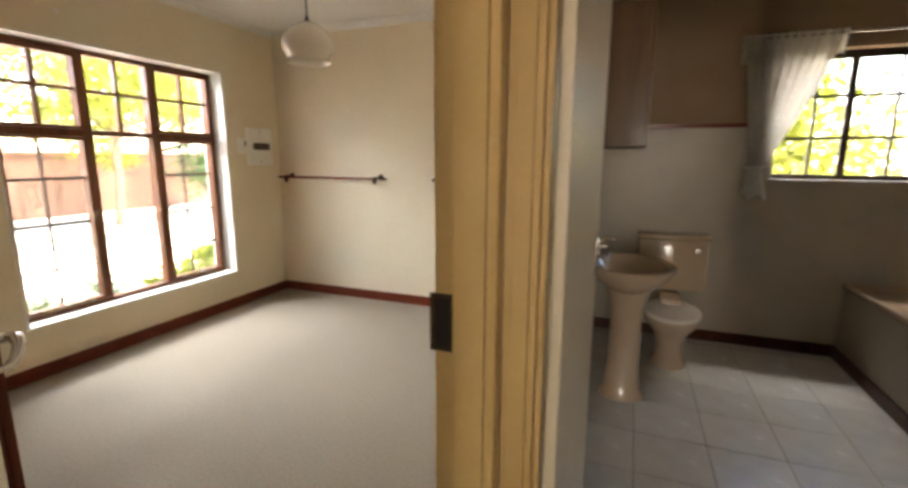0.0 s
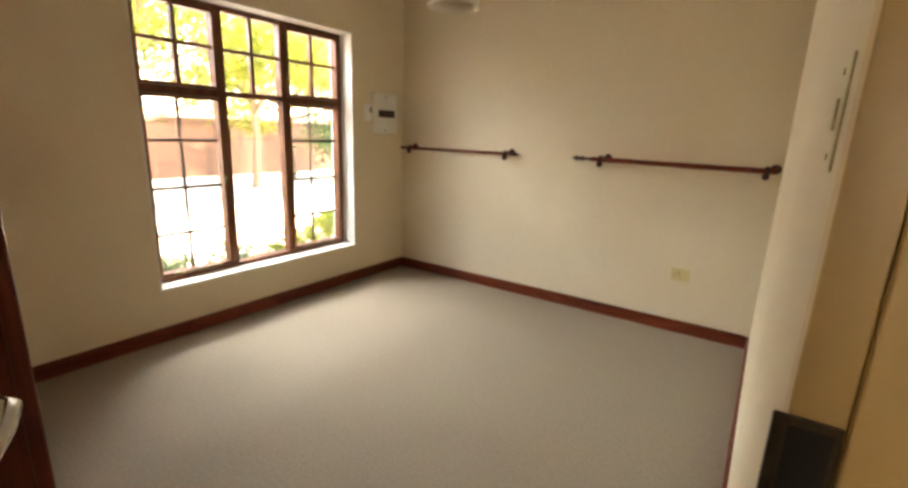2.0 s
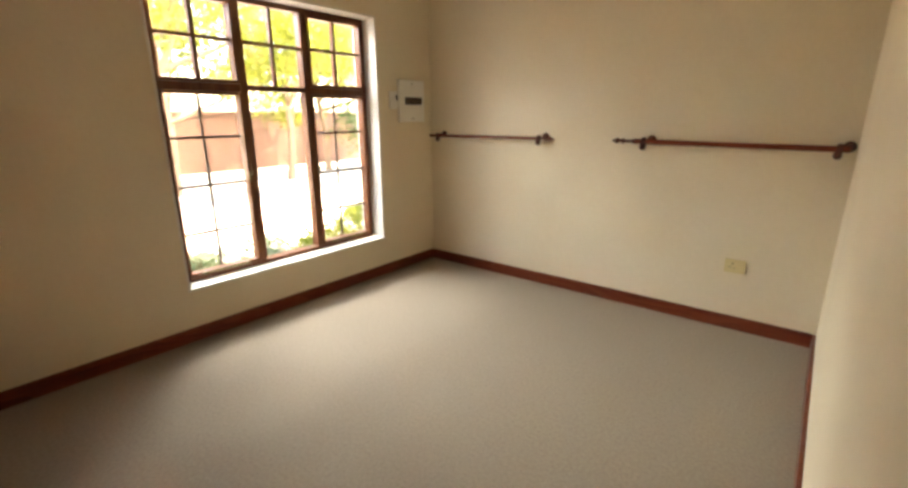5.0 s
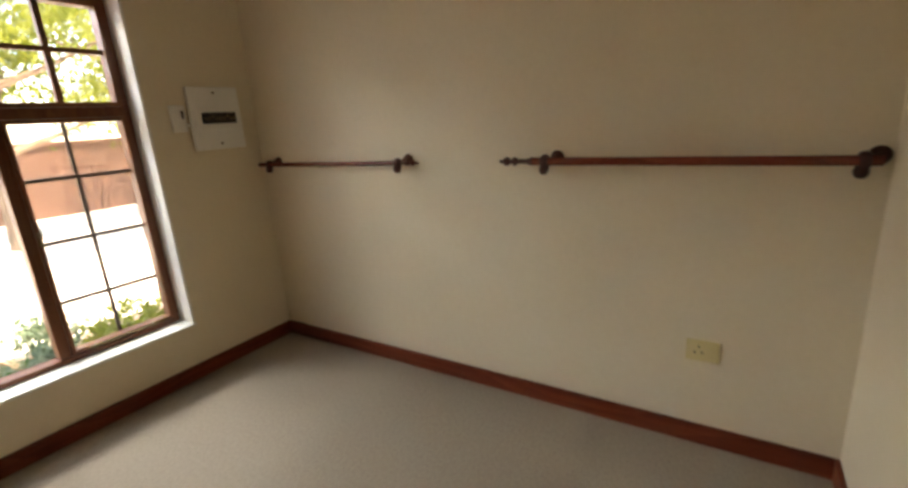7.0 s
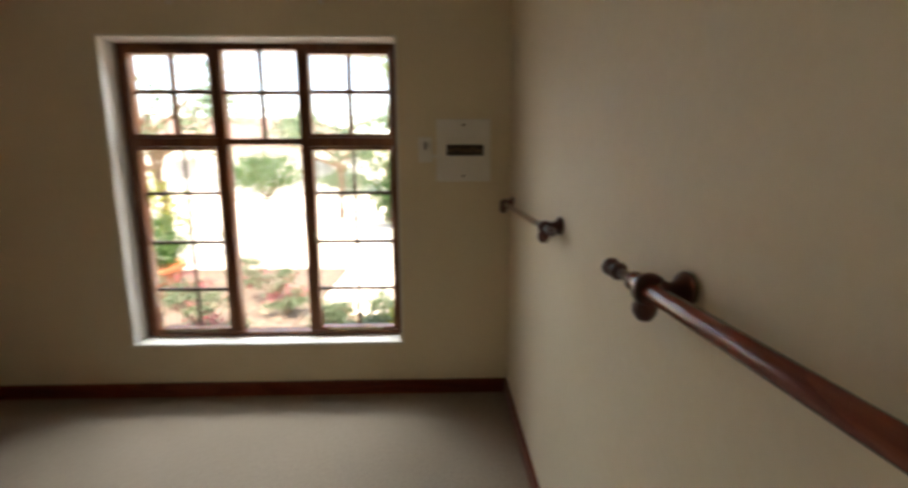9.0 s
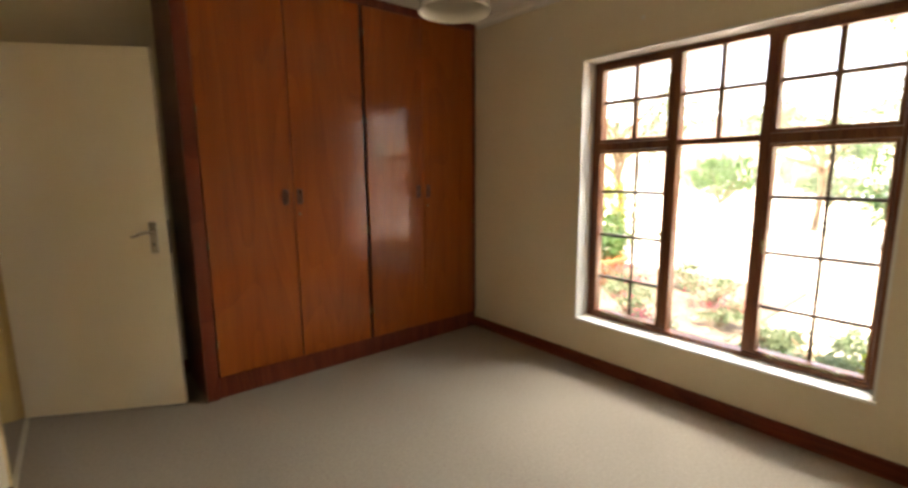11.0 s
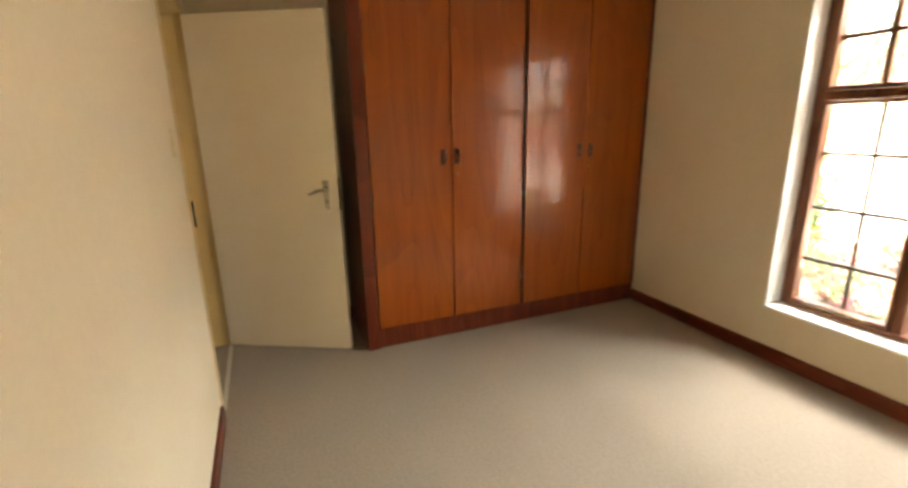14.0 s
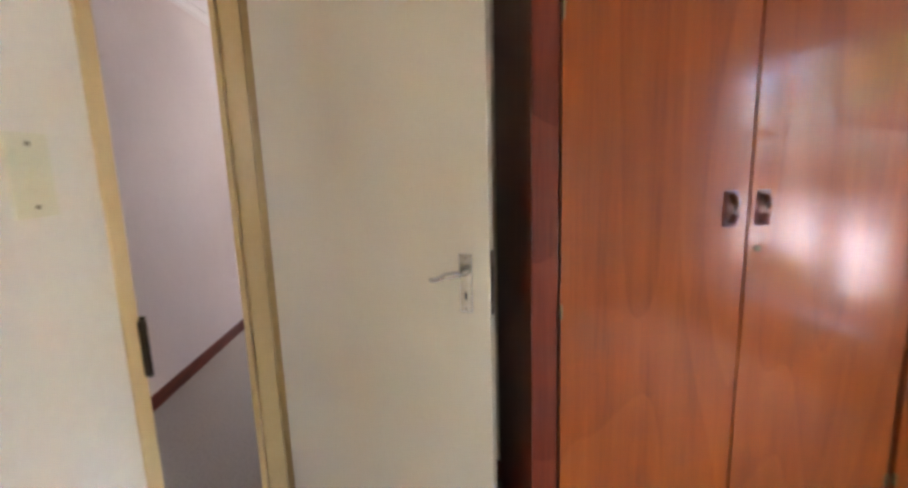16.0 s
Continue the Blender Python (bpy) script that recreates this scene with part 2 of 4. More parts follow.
# ---- helpers of this scene ----
def box(bm, x0, x1, y0, y1, z0, z1, bevel=0.0):
    x0, x1, y0, y1, z0, z1 = min(x0, x1), max(x0, x1), min(y0, y1), max(y0, y1), min(z0, z1), max(z0, z1)
    m = Matrix.Translation(((x0 + x1) / 2, (y0 + y1) / 2, (z0 + z1) / 2)) @ Matrix.Diagonal((x1 - x0, y1 - y0, z1 - z0, 1))
    r = bmesh.ops.create_cube(bm, size=1, matrix=m)
    if bevel:
        es = list({e for v in r["verts"] for e in v.link_edges})
        bmesh.ops.bevel(bm, geom=es, offset=bevel, segments=2, affect="EDGES", profile=0.5)
    return bm


def boxes(rows, bevel=0.0):
    bm = bmesh.new()
    for r in rows:
        box(bm, *r, bevel=bevel)
    return bm


def lathe(bm, profile, m=None, seg=24):
    """Turns (radius, height) pairs round the local z axis."""
    m = m or Matrix()
    rings = []
    for r, h in profile:
        if r < 1e-5:
            rings.append([bm.verts.new(m @ Vector((0, 0, h)))])
        else:
            rings.append([bm.verts.new(m @ Vector((r * math.cos(2 * math.pi * i / seg), r * math.sin(2 * math.pi * i / seg), h))) for i in range(seg)])
    for a, b in zip(rings, rings[1:]):
        for i in range(seg):
            j = (i + 1) % seg
            if len(a) == 1 and len(b) == 1:
                continue
            if len(a) == 1:
                bm.faces.new((a[0], b[j], b[i]))
            elif len(b) == 1:
                bm.faces.new((a[i], a[j], b[0]))
            else:
                bm.faces.new((a[i], a[j], b[j], b[i]))
    bmesh.ops.recalc_face_normals(bm, faces=bm.faces)
    return bm


def tube(bm, pts, radii, seg=10):
    """A round tube along points, with a radius at each."""
    rings = []
    n = len(pts)
    pts = [Vector(p) for p in pts]
    for i, p in enumerate(pts):
        d = (pts[min(i + 1, n - 1)] - pts[max(i - 1, 0)]).normalized()
        q = d.to_track_quat("Z", "Y")
        r = radii[i] if isinstance(radii, (list, tuple)) else radii
        rings.append([bm.verts.new(p + q @ Vector((r * math.cos(2 * math.pi * k / seg), r * math.sin(2 * math.pi * k / seg), 0))) for k in range(seg)])
    for a, b in zip(rings, rings[1:]):
        for k in range(seg):
            bm.faces.new((a[k], a[(k + 1) % seg], b[(k + 1) % seg], b[k]))
    bm.faces.new(rings[0][::-1])
    bm.faces.new(rings[-1])
    return bm


def mesh_of(name, bm, material, smooth=False):
    me = bpy.data.meshes.new(name)
    bm.to_mesh(me)
    bm.free()
    me.materials.append(material)
    if smooth:
        for p in me.polygons:
            p.use_smooth = True
        me.set_sharp_from_angle(angle=radians(40))
    return me


def part(name, bm, material, parent=None, label="", smooth=False):
    ob = new(name, mesh_of(name, bm, material, smooth))
    if parent is not None:
        ob.parent = parent
    if label:
        ob["label"] = label
    return ob


def thing(name, label, category, at=(0, 0, 0), group="", kind=""):
    ob = new(name)
    ob.empty_display_size = 0.1
    ob.location = at
    return tagged(ob, label, category, group, kind)


def setting(name, bm, material, label="", category="", smooth=False):
    return tagged(part(name, bm, material, None, "", smooth), label, category, "", "structure")


# ---- bedroom shell ----
XW, XE, YN, YS, ZC = -3.47, -0.469, 4.075, 0.20, 2.54   # inner faces and ceiling
OY0, OY1, OZ0, OZ1 = 1.842, 3.447, 0.321, 2.074           # window opening
XO = -3.74                                               # outer face of the window wall
DY0, DY1, DZ = 0.305, 1.130, 2.045                       # door opening, clear
XC = -0.365                                              # corridor face of the door wall
TOP = 2.9

setting("floor", boxes([(XO, 1.0, -6, 1.19, -0.2, 0), (XO, XC, 1.19, 4.35, -0.2, 0)]), CARPET, "beige short-pile carpet, wall to wall", "carpet floor")
setting("wall_west", boxes([(XO, XW, -6, OY0, -0.3, TOP), (XO, XW, OY1, 4.35, -0.3, TOP), (XO, XW, OY0, OY1, -0.3, OZ0), (XO, XW, OY0, OY1, OZ1, TOP)]),
        PLASTER, "cream painted plaster wall with a tall window", "wall")
setting("wall_north", boxes([(XW, XC, YN, 4.35, -0.3, TOP)]), PLASTER, "cream painted plaster wall", "wall")
setting("wall_south", boxes([(XW, XC, YS - 0.15, YS, 0, TOP)]), PLASTER, "cream painted plaster wall behind the wardrobe", "wall")
FR = 0.045
setting("wall_east", boxes([(XE, XC, YS, DY0 - FR, 0, TOP), (XE, XC, DY1 + FR, YN, 0, TOP), (XE, XC, DY0 - FR, DY1 + FR, DZ + FR, TOP)]),
        PLASTER, "cream painted plaster wall with the door", "wall")
setting("ceiling", boxes([(XO, 2.3, -6, 4.35, ZC, ZC + 0.08)]), CEIL, "white painted ceiling", "ceiling")
# coved cornice round the bedroom
def cornice(p, q, inward):
    bm = bmesh.new()
    prof = [(0, -0.05), (0.006, -0.05), (0.012, -0.03), (0.03, -0.012), (0.05, -0.006), (0.05, 0)]
    p, q, n = Vector(p), Vector(q), Vector(inward)
    a = [bm.verts.new(p + n * u + Vector((0, 0, ZC + v - 0.002))) for u, v in prof]
    b = [bm.verts.new(q + n * u + Vector((0, 0, ZC + v - 0.002))) for u, v in prof]
    for i in range(len(prof) - 1):
        bm.faces.new((a[i], a[i + 1], b[i + 1], b[i]))
    bmesh.ops.recalc_face_normals(bm, faces=bm.faces)
    return setting("trim", bm, CEIL, "white moulded cornice along the ceiling", "cornice")


cornice((XW, 0.82, 0), (XW, YN, 0), (1, 0, 0))
cornice((XW, YN, 0), (XE, YN, 0), (0, -1, 0))
cornice((XE, YS, 0), (XE, YN, 0), (-1, 0, 0))
# window reveal, painted white, proud of the plaster
setting("trim", boxes([(XO + 0.01, XW + 0.003, OY0 - 0.001, OY0 + 0.012, OZ0, OZ1), (XO + 0.01, XW + 0.003, OY1 - 0.012, OY1 + 0.001, OZ0, OZ1),
                       (XO + 0.01, XW + 0.003, OY0 + 0.012, OY1 - 0.012, OZ1 - 0.012, OZ1), (XO + 0.01, XW + 0.012, OY0 - 0.004, OY1 + 0.004, OZ0 - 0.002, OZ0 + 0.012)]),
        REVEAL, "white painted window reveal and sill", "window reveal")
# unseen slab added over the house so that its eaves cast shade
setting("roof", boxes([(-4.05, 3.0, -7, 4.75, TOP, TOP + 0.12)]), ROOFT, "unseen flat roof slab with shallow eaves, added to cast shade", "roof")


def skirting(name, x0, x1, y0, y1, material):
    b = boxes([(x0, x1, y0, y1, 0.0, 0.088)])
    es = [e for e in b.edges if all(v.co.z > 0.08 for v in e.verts)]
    bmesh.ops.bevel(b, geom=es, offset=0.006, segments=2, affect="EDGES")
    return setting(name, b, material, "dark red-brown varnished wooden skirting board", "skirting board")


SK = 0.016
skirting("baseboard", XW, XW + SK, 0.80, YN, SKIRTY)
skirting("baseboard", XW + SK, XE - SK, YN - SK, YN, SKIRTX)
skirting("baseboard", XE - SK, XE, 1.223, YN, SKIRTY)
skirting("baseboard", -1.30, XE, YS, YS + SK, SKIRTX)

# ---- bedroom window ----
win = thing("window_1", "tall brown wooden window, three bays with small panes", "window", (-3.63, 2.65, OZ0), kind="structure")
FX0, FX1 = -3.665, -3.600
WZ0, WZ1 = 0.335, 2.048
WY0, WY1 = 1.868, 3.435


def winpart(name, rows, material=WINWOOD, label="", bevel=0.003, parent=None):
    ob = part(name, boxes(rows, bevel), material, win if parent is None else parent, label)
    ob.matrix_parent_inverse = Matrix.Translation(Vector(win.location)).inverted() if parent is None else Matrix()
    return ob


M1, M2 = 2.411, 2.884   # mullion centres
winpart("frame_side", [(FX0, FX1, OY0 + 0.012, WY0 + 0.034, OZ0 + 0.012, OZ1 - 0.012)])
winpart("frame_side", [(FX0, FX1, WY1 - 0.034, WY1, OZ0 + 0.012, OZ1 - 0.012)])
winpart("frame_head", [(FX0, FX1, WY0 + 0.034, WY1 - 0.034, WZ1 - 0.02, OZ1 - 0.012)])
winpart("frame_sill", [(FX0, FX1 + 0.02, WY0 + 0.034, WY1 - 0.034, WZ0, WZ0 + 0.026)])
for c in (M1, M2):
    winpart("mullion", [(FX0, FX1 + 0.006, c - 0.024, c + 0.024, WZ0 + 0.026, WZ1 - 0.02)])
bays = [(WY0 + 0.034, M1 - 0.024), (M1 + 0.024, M2 - 0.024), (M2 + 0.024, WY1 - 0.034)]


def sash(y0, y1, z0, z1, w, name):
    """An opening casement of four mitred members."""
    s = winpart(name, [(FX0 + 0.008, FX1 + 0.012, y0 + 0.002, y0 + w, z0, z1), (FX0 + 0.008, FX1 + 0.012, y1 - w, y1 - 0.002, z0, z1),
                       (FX0 + 0.008, FX1 + 0.012, y0 + w, y1 - w, z1 - w, z1), (FX0 + 0.008, FX1 + 0.012, y0 + w, y1 - w, z0, z0 + w)])
    return s


def pane(y0, y1, z0, z1):
    p = winpart("pane", [(FX0 + 0.028, FX0 + 0.031, y0, y1, z0, z1)], GLASS, "", 0.0)
    p.visible_shadow = False
    return p


def bar(y0, y1, z0, z1, depth=0.03, material=WINWOOD, name="glazing_bar"):
    return winpart(name, [(FX0 + 0.022, FX0 + 0.022 + depth, y0, y1, z0, z1)], material, "", 0.0)


for i, (y0, y1) in enumerate(bays):
    mid = (y0 + y1) / 2
    if i == 1:
        winpart("transom", [(FX0, FX1 + 0.006, y0, y1, 1.502, 1.538)])
        # fixed top light of four panes
        bar(mid - 0.011, mid + 0.011, 1.538, WZ1 - 0.02)
        bar(y0, mid - 0.011, 1.786, 1.808)
        bar(mid + 0.011, y1, 1.786, 1.808)
        for a, b in ((y0, mid - 0.011), (mid + 0.011, y1)):
            pane(a, b, 1.538, 1.786)
            pane(a, b, 1.808, WZ1 - 0.02)
        pane(y0, y1, WZ0 + 0.026, 1.502)
    else:
        winpart("transom", [(FX0, FX1 + 0.006, y0, y1, 1.492, 1.54)])
        sash(y0, y1, 1.542, WZ1 - 0.022, 0.022, "top_sash")
        g0, g1 = y0 + 0.022, y1 - 0.022
        bar(mid - 0.013, mid + 0.013, 1.564, WZ1 - 0.044)
        bar(g0, mid - 0.013, 1.79, 1.812)
        bar(mid + 0.013, g1, 1.79, 1.812)
        for a, b in ((g0, mid - 0.013), (mid + 0.013, g1)):
            pane(a, b, 1.564, 1.79)
            pane(a, b, 1.812, WZ1 - 0.044)
        low = sash(y0, y1, WZ0 + 0.028, 1.49, 0.02, "side_sash")
        z0, z1 = WZ0 + 0.048, 1.47
        pane(g0 - 0.002, g1 + 0.002, z0, z1)
        for z in (1.217, 0.92, 0.624):
            bar(g0, g1, z - 0.009, z + 0.009, 0.02, BARS)
        winpart("upright_bar", [(FX0 - 0.012, FX0 - 0.002, mid - 0.009, mid + 0.009, z0 - 0.02, z1 + 0.02)], BARS, "", 0.0)
        # casement stay along the bottom rail, fastener on the mullion side
        st = boxes([(FX1 + 0.014, FX1 + 0.022, g0 + 0.05, g1 - 0.06, WZ0 + 0.034, WZ0 + 0.044), (FX1 + 0.012, FX1 + 0.03, g0 + 0.07, g0 + 0.085, WZ0 + 0.028, WZ0 + 0.05),
                    (FX1 + 0.012, FX1 + 0.03, g1 - 0.1, g1 - 0.085, WZ0 + 0.028, WZ0 + 0.05)], 0.002)
        o = part("casement_stay", st, BRASS, win, "tarnished metal casement stay")
        o.matrix_parent_inverse = Matrix.Translation(Vector(win.location)).inverted()
        fy = y1 - 0.012 if i == 0 else y0 + 0.012
        fb = boxes([(FX1 + 0.012, FX1 + 0.02, fy - 0.008, fy + 0.008, 0.92, 0.99)], 0.003)
        tube(fb, [(FX1 + 0.018, fy, 0.965), (FX1 + 0.04, fy, 0.965), (FX1 + 0.05, fy, 0.985), (FX1 + 0.048, fy, 1.04)], [0.006, 0.006, 0.005, 0.004], 8)
        o = part("fastener", fb, BRASS, win, "tarnished metal window fastener")
        o.matrix_parent_inverse = Matrix.Translation(Vector(win.location)).inverted()

# ---- door to the corridor ----
HX, HY, LEAFW, SWING = -0.463, 0.335, 0.832, 28.6
fr = thing("door_frame", "cream painted wooden door frame with rebate", "door frame", (XE, 0.72, 0), kind="structure")


def framed(owner, name, bm, material, label="", smooth=False):
    ob = part(name, bm, material, owner, label, smooth)
    ob.matrix_parent_inverse = Matrix.Translation(Vector(owner.location)).inverted()
    return ob


FX = (XE - 0.004, XC + 0.012)


def jamb(y, s):
    """One upright with its rebate: s is the way into the opening."""
    return boxes([(FX[0], FX[1], y, y - s * FR, 0, DZ + FR), (FX[0] + 0.042, FX[1] - 0.012, y, y + s * 0.013, 0, DZ)], 0.002)


framed(fr, "strike_jamb", jamb(DY1, -1), FRAMEP)
framed(fr, "hinge_jamb", jamb(DY0, 1), FRAMEP)
framed(fr, "head", boxes([(FX[0], FX[1], DY0, DY1, DZ, DZ + FR), (FX[0] + 0.042, FX[1] - 0.012, DY0 + 0.013, DY1 - 0.013, DZ - 0.013, DZ)], 0.002), FRAMEP)
# strike plate with its lip, and a near-black patch painted for the mortise's shade
sp = boxes([(XE - 0.014, XE + 0.036, DY1 - 0.0035, DY1 - 0.0005, 0.968, 1.09)], 0.001)
box(sp, XE - 0.014, XE - 0.0045, DY1 - 0.004, DY1 + 0.010, 0.975, 1.083, 0.001)
framed(fr, "strike_plate", sp, DARKMETAL, "dark tarnished metal strike plate")
framed(fr, "mortise", boxes([(XE - 0.002, XE + 0.03, DY1 - 0.0045, DY1 - 0.0036, 0.978, 1.080)]), DARK, "flat near-black patch painted as the shade in the lock mortise")
for z in (0.25, 1.78):
    hb = bmesh.new()
    tube(hb, [(HX - 0.022, HY - 0.022, z - 0.05), (HX - 0.022, HY - 0.022, z + 0.05)], 0.006, 8)
    framed(fr, "hinge", hb, BRASS, "small butt hinge", True)

door = thing("door", "cream painted flush door standing open into the bedroom", "door", (HX, HY, 0))
door.matrix_world = pose(HX, HY, 0, 0, 0, 180 - SWING)
# local x along the leaf away from the hinge; the room face looks to local -y
lf = boxes([(0, LEAFW, 0.0, 0.04, 0.008, 2.03)], 0.002)
part("leaf", lf, CREAM, door)


def lever_set(side):
    """A long plate with a curved lever, keyhole and screws; side -1 is the room face."""
    y0 = 0.0 if side < 0 else 0.04
    c = LEAFW - 0.072
    pl = boxes([(c - 0.02, c + 0.02, y0, y0 + side * 0.006, 0.925, 1.10)], 0.0025)
    plate = part("handle_plate", pl, CHROME, door, "chrome long plate")
    lv = bmesh.new()
    m = Matrix.Translation((c, y0, 1.048)) @ Matrix.Rotation(radians(90 if side < 0 else -90), 4, "X")
    lathe(lv, [(0, 0.004), (0.013, 0.005), (0.013, 0.012), (0.009, 0.02), (0.008, 0.045)], m, 14)
    tube(lv, [(c, y0 + side * 0.042, 1.048), (c - 0.012, y0 + side * 0.055, 1.049), (c - 0.04, y0 + side * 0.058, 1.043), (c - 0.068, y0 + side * 0.054, 1.03), (c - 0.09, y0 + side * 0.046, 1.024), (c - 0.1, y0 + side * 0.036, 1.025)],
         [0.009, 0.010, 0.0095, 0.008, 0.007, 0.005], 12)
    part("lever", lv, CHROME, plate, "chrome lever handle", True)
    part("keyhole", boxes([(c - 0.003, c + 0.003, y0 + side * 0.0062, y0 + side * 0.0072, 0.965, 0.985)]), DARK, plate)
    for z in (0.937, 1.088):
        sb = bmesh.new()
        lathe(sb, [(0, 0.0078), (0.003, 0.0072), (0.004, 0.005)], Matrix.Translation((c, y0, z)) @ Matrix.Rotation(radians(90 if side < 0 else -90), 4, "X"), 8)
        part("screw", sb, BRASS, plate)


lever_set(-1)
lever_set(1)
part("lock_edge", boxes([(LEAFW - 0.0005, LEAFW + 0.0012, 0.009, 0.031, 0.92, 1.11)]), BRASS, door, "narrow steel lock plate")
# carpet joint strip under the door
setting("threshold", boxes([(XE - 0.012, XE + 0.012, DY0, DY1, 0.001, 0.006)], 0.002), mat("carpet_strip", rgb("B9AD98"), rgb("C8BDA8"), rough=0.6), "thin pale carpet joint strip in the doorway", "threshold strip")

# ---- wardrobe ----
WX0, WX1, WYF, WTOP = -3.466, -1.300, 0.800, 2.51
wr = thing("wardrobe", "tall built-in reddish-brown veneered wardrobe with four doors", "wardrobe", ((WX0 + WX1) / 2, 0.5, 0))
framed(wr, "side_panel", boxes([(WX1 - 0.018, WX1, YS + 0.005, WYF - 0.018, 0, WTOP)], 0.001), DARKWOOD, "dark red-brown side panel")
framed(wr, "side_panel", boxes([(WX0, WX0 + 0.018, YS + 0.005, WYF - 0.018, 0, WTOP)], 0.001), DARKWOOD)
framed(wr, "back_panel", boxes([(WX0 + 0.018, WX1 - 0.018, YS + 0.005, YS + 0.015, 0.1, WTOP)]), DARKWOOD)
framed(wr, "bottom_board", boxes([(WX0 + 0.018, WX1 - 0.018, YS + 0.015, WYF - 0.037, 0.10, 0.12)]), DARKWOOD)
framed(wr, "top_board", boxes([(WX0 + 0.018, WX1 - 0.018, YS + 0.015, WYF - 0.02, WTOP - 0.02, WTOP)]), DARKWOOD)
framed(wr, "stile", boxes([(-1.372, WX1 + 0.002, WYF - 0.018, WYF + 0.002, 0, WTOP)], 0.003), DARKWOOD, "dark red-brown upright stile")
framed(wr, "stile", boxes([(WX0, -3.43, WYF - 0.018, WYF - 0.002, 0.14, WTOP)], 0.003), DARKWOOD)
framed(wr, "plinth", boxes([(WX0, -1.372, WYF - 0.035, WYF - 0.01, 0, 0.135)], 0.003), DARKWOOD, "dark red-brown plinth")
framed(wr, "top_rail", boxes([(WX0, -1.372, WYF - 0.018, WYF + 0.004, 2.478, WTOP + 0.025)], 0.003), DARKWOOD)
# near-black strip puts the shade of the middle gap behind the doors
framed(wr, "gap_shade_strip", boxes([(-2.436, -2.41, WYF - 0.03, WYF - 0.012, 0.135, 2.478)], 0.002), DARK, "near-black strip painted in for the shade between the door pairs")
xs = [(-1.895, -1.376), (-2.412, -1.899), (-2.918, -2.434), (-3.428, -2.922)]


def bow_handle(x):
    """A rounded rectangular moulded pull."""
    bm = boxes([(x - 0.019, x + 0.019, WYF + 0.004, WYF + 0.010, 1.163, 1.262)], 0.004)
    tube(bm, [(x, WYF + 0.006, 1.178), (x, WYF + 0.022, 1.184), (x, WYF + 0.028, 1.20), (x, WYF + 0.028, 1.226), (x, WYF + 0.022, 1.242), (x, WYF + 0.006, 1.248)], 0.0085, 10)
    return bm


for k, (a, b) in enumerate(xs):
    d = framed(wr, "wardrobe_door", boxes([(a + 0.001, b - 0.001, WYF - 0.012, WYF + 0.006, 0.14, 2.474)], 0.002), DOORWOOD, "orange-brown varnished veneer door")
    hx = a + 0.05 if k % 2 == 0 else b - 0.036
    h = part("handle", bow_handle(hx), HANDLE, d, "dark brown moulded pull handle", True)
    ex = b - 0.002 if k % 2 == 0 else a + 0.002
    for z in (0.35, 0.945, 1.72, 2.3):
        hb = bmesh.new()
        tube(hb, [(ex, WYF + 0.008, z - 0.02), (ex, WYF + 0.008, z + 0.02)], 0.005, 8)
        part("hinge", hb, BRASS, d, "", True)
    if k % 2 == 1:
        lk = bmesh.new()
        lathe(lk, [(0.009, 0.0), (0.009, 0.003), (0.006, 0.005), (0, 0.005)], Matrix.Translation((b - 0.03, WYF + 0.006, 1.10)) @ Matrix.Rotation(radians(-90), 4, "X"), 14)
        part("lock", lk, BRASS, d, "small round lock", True)


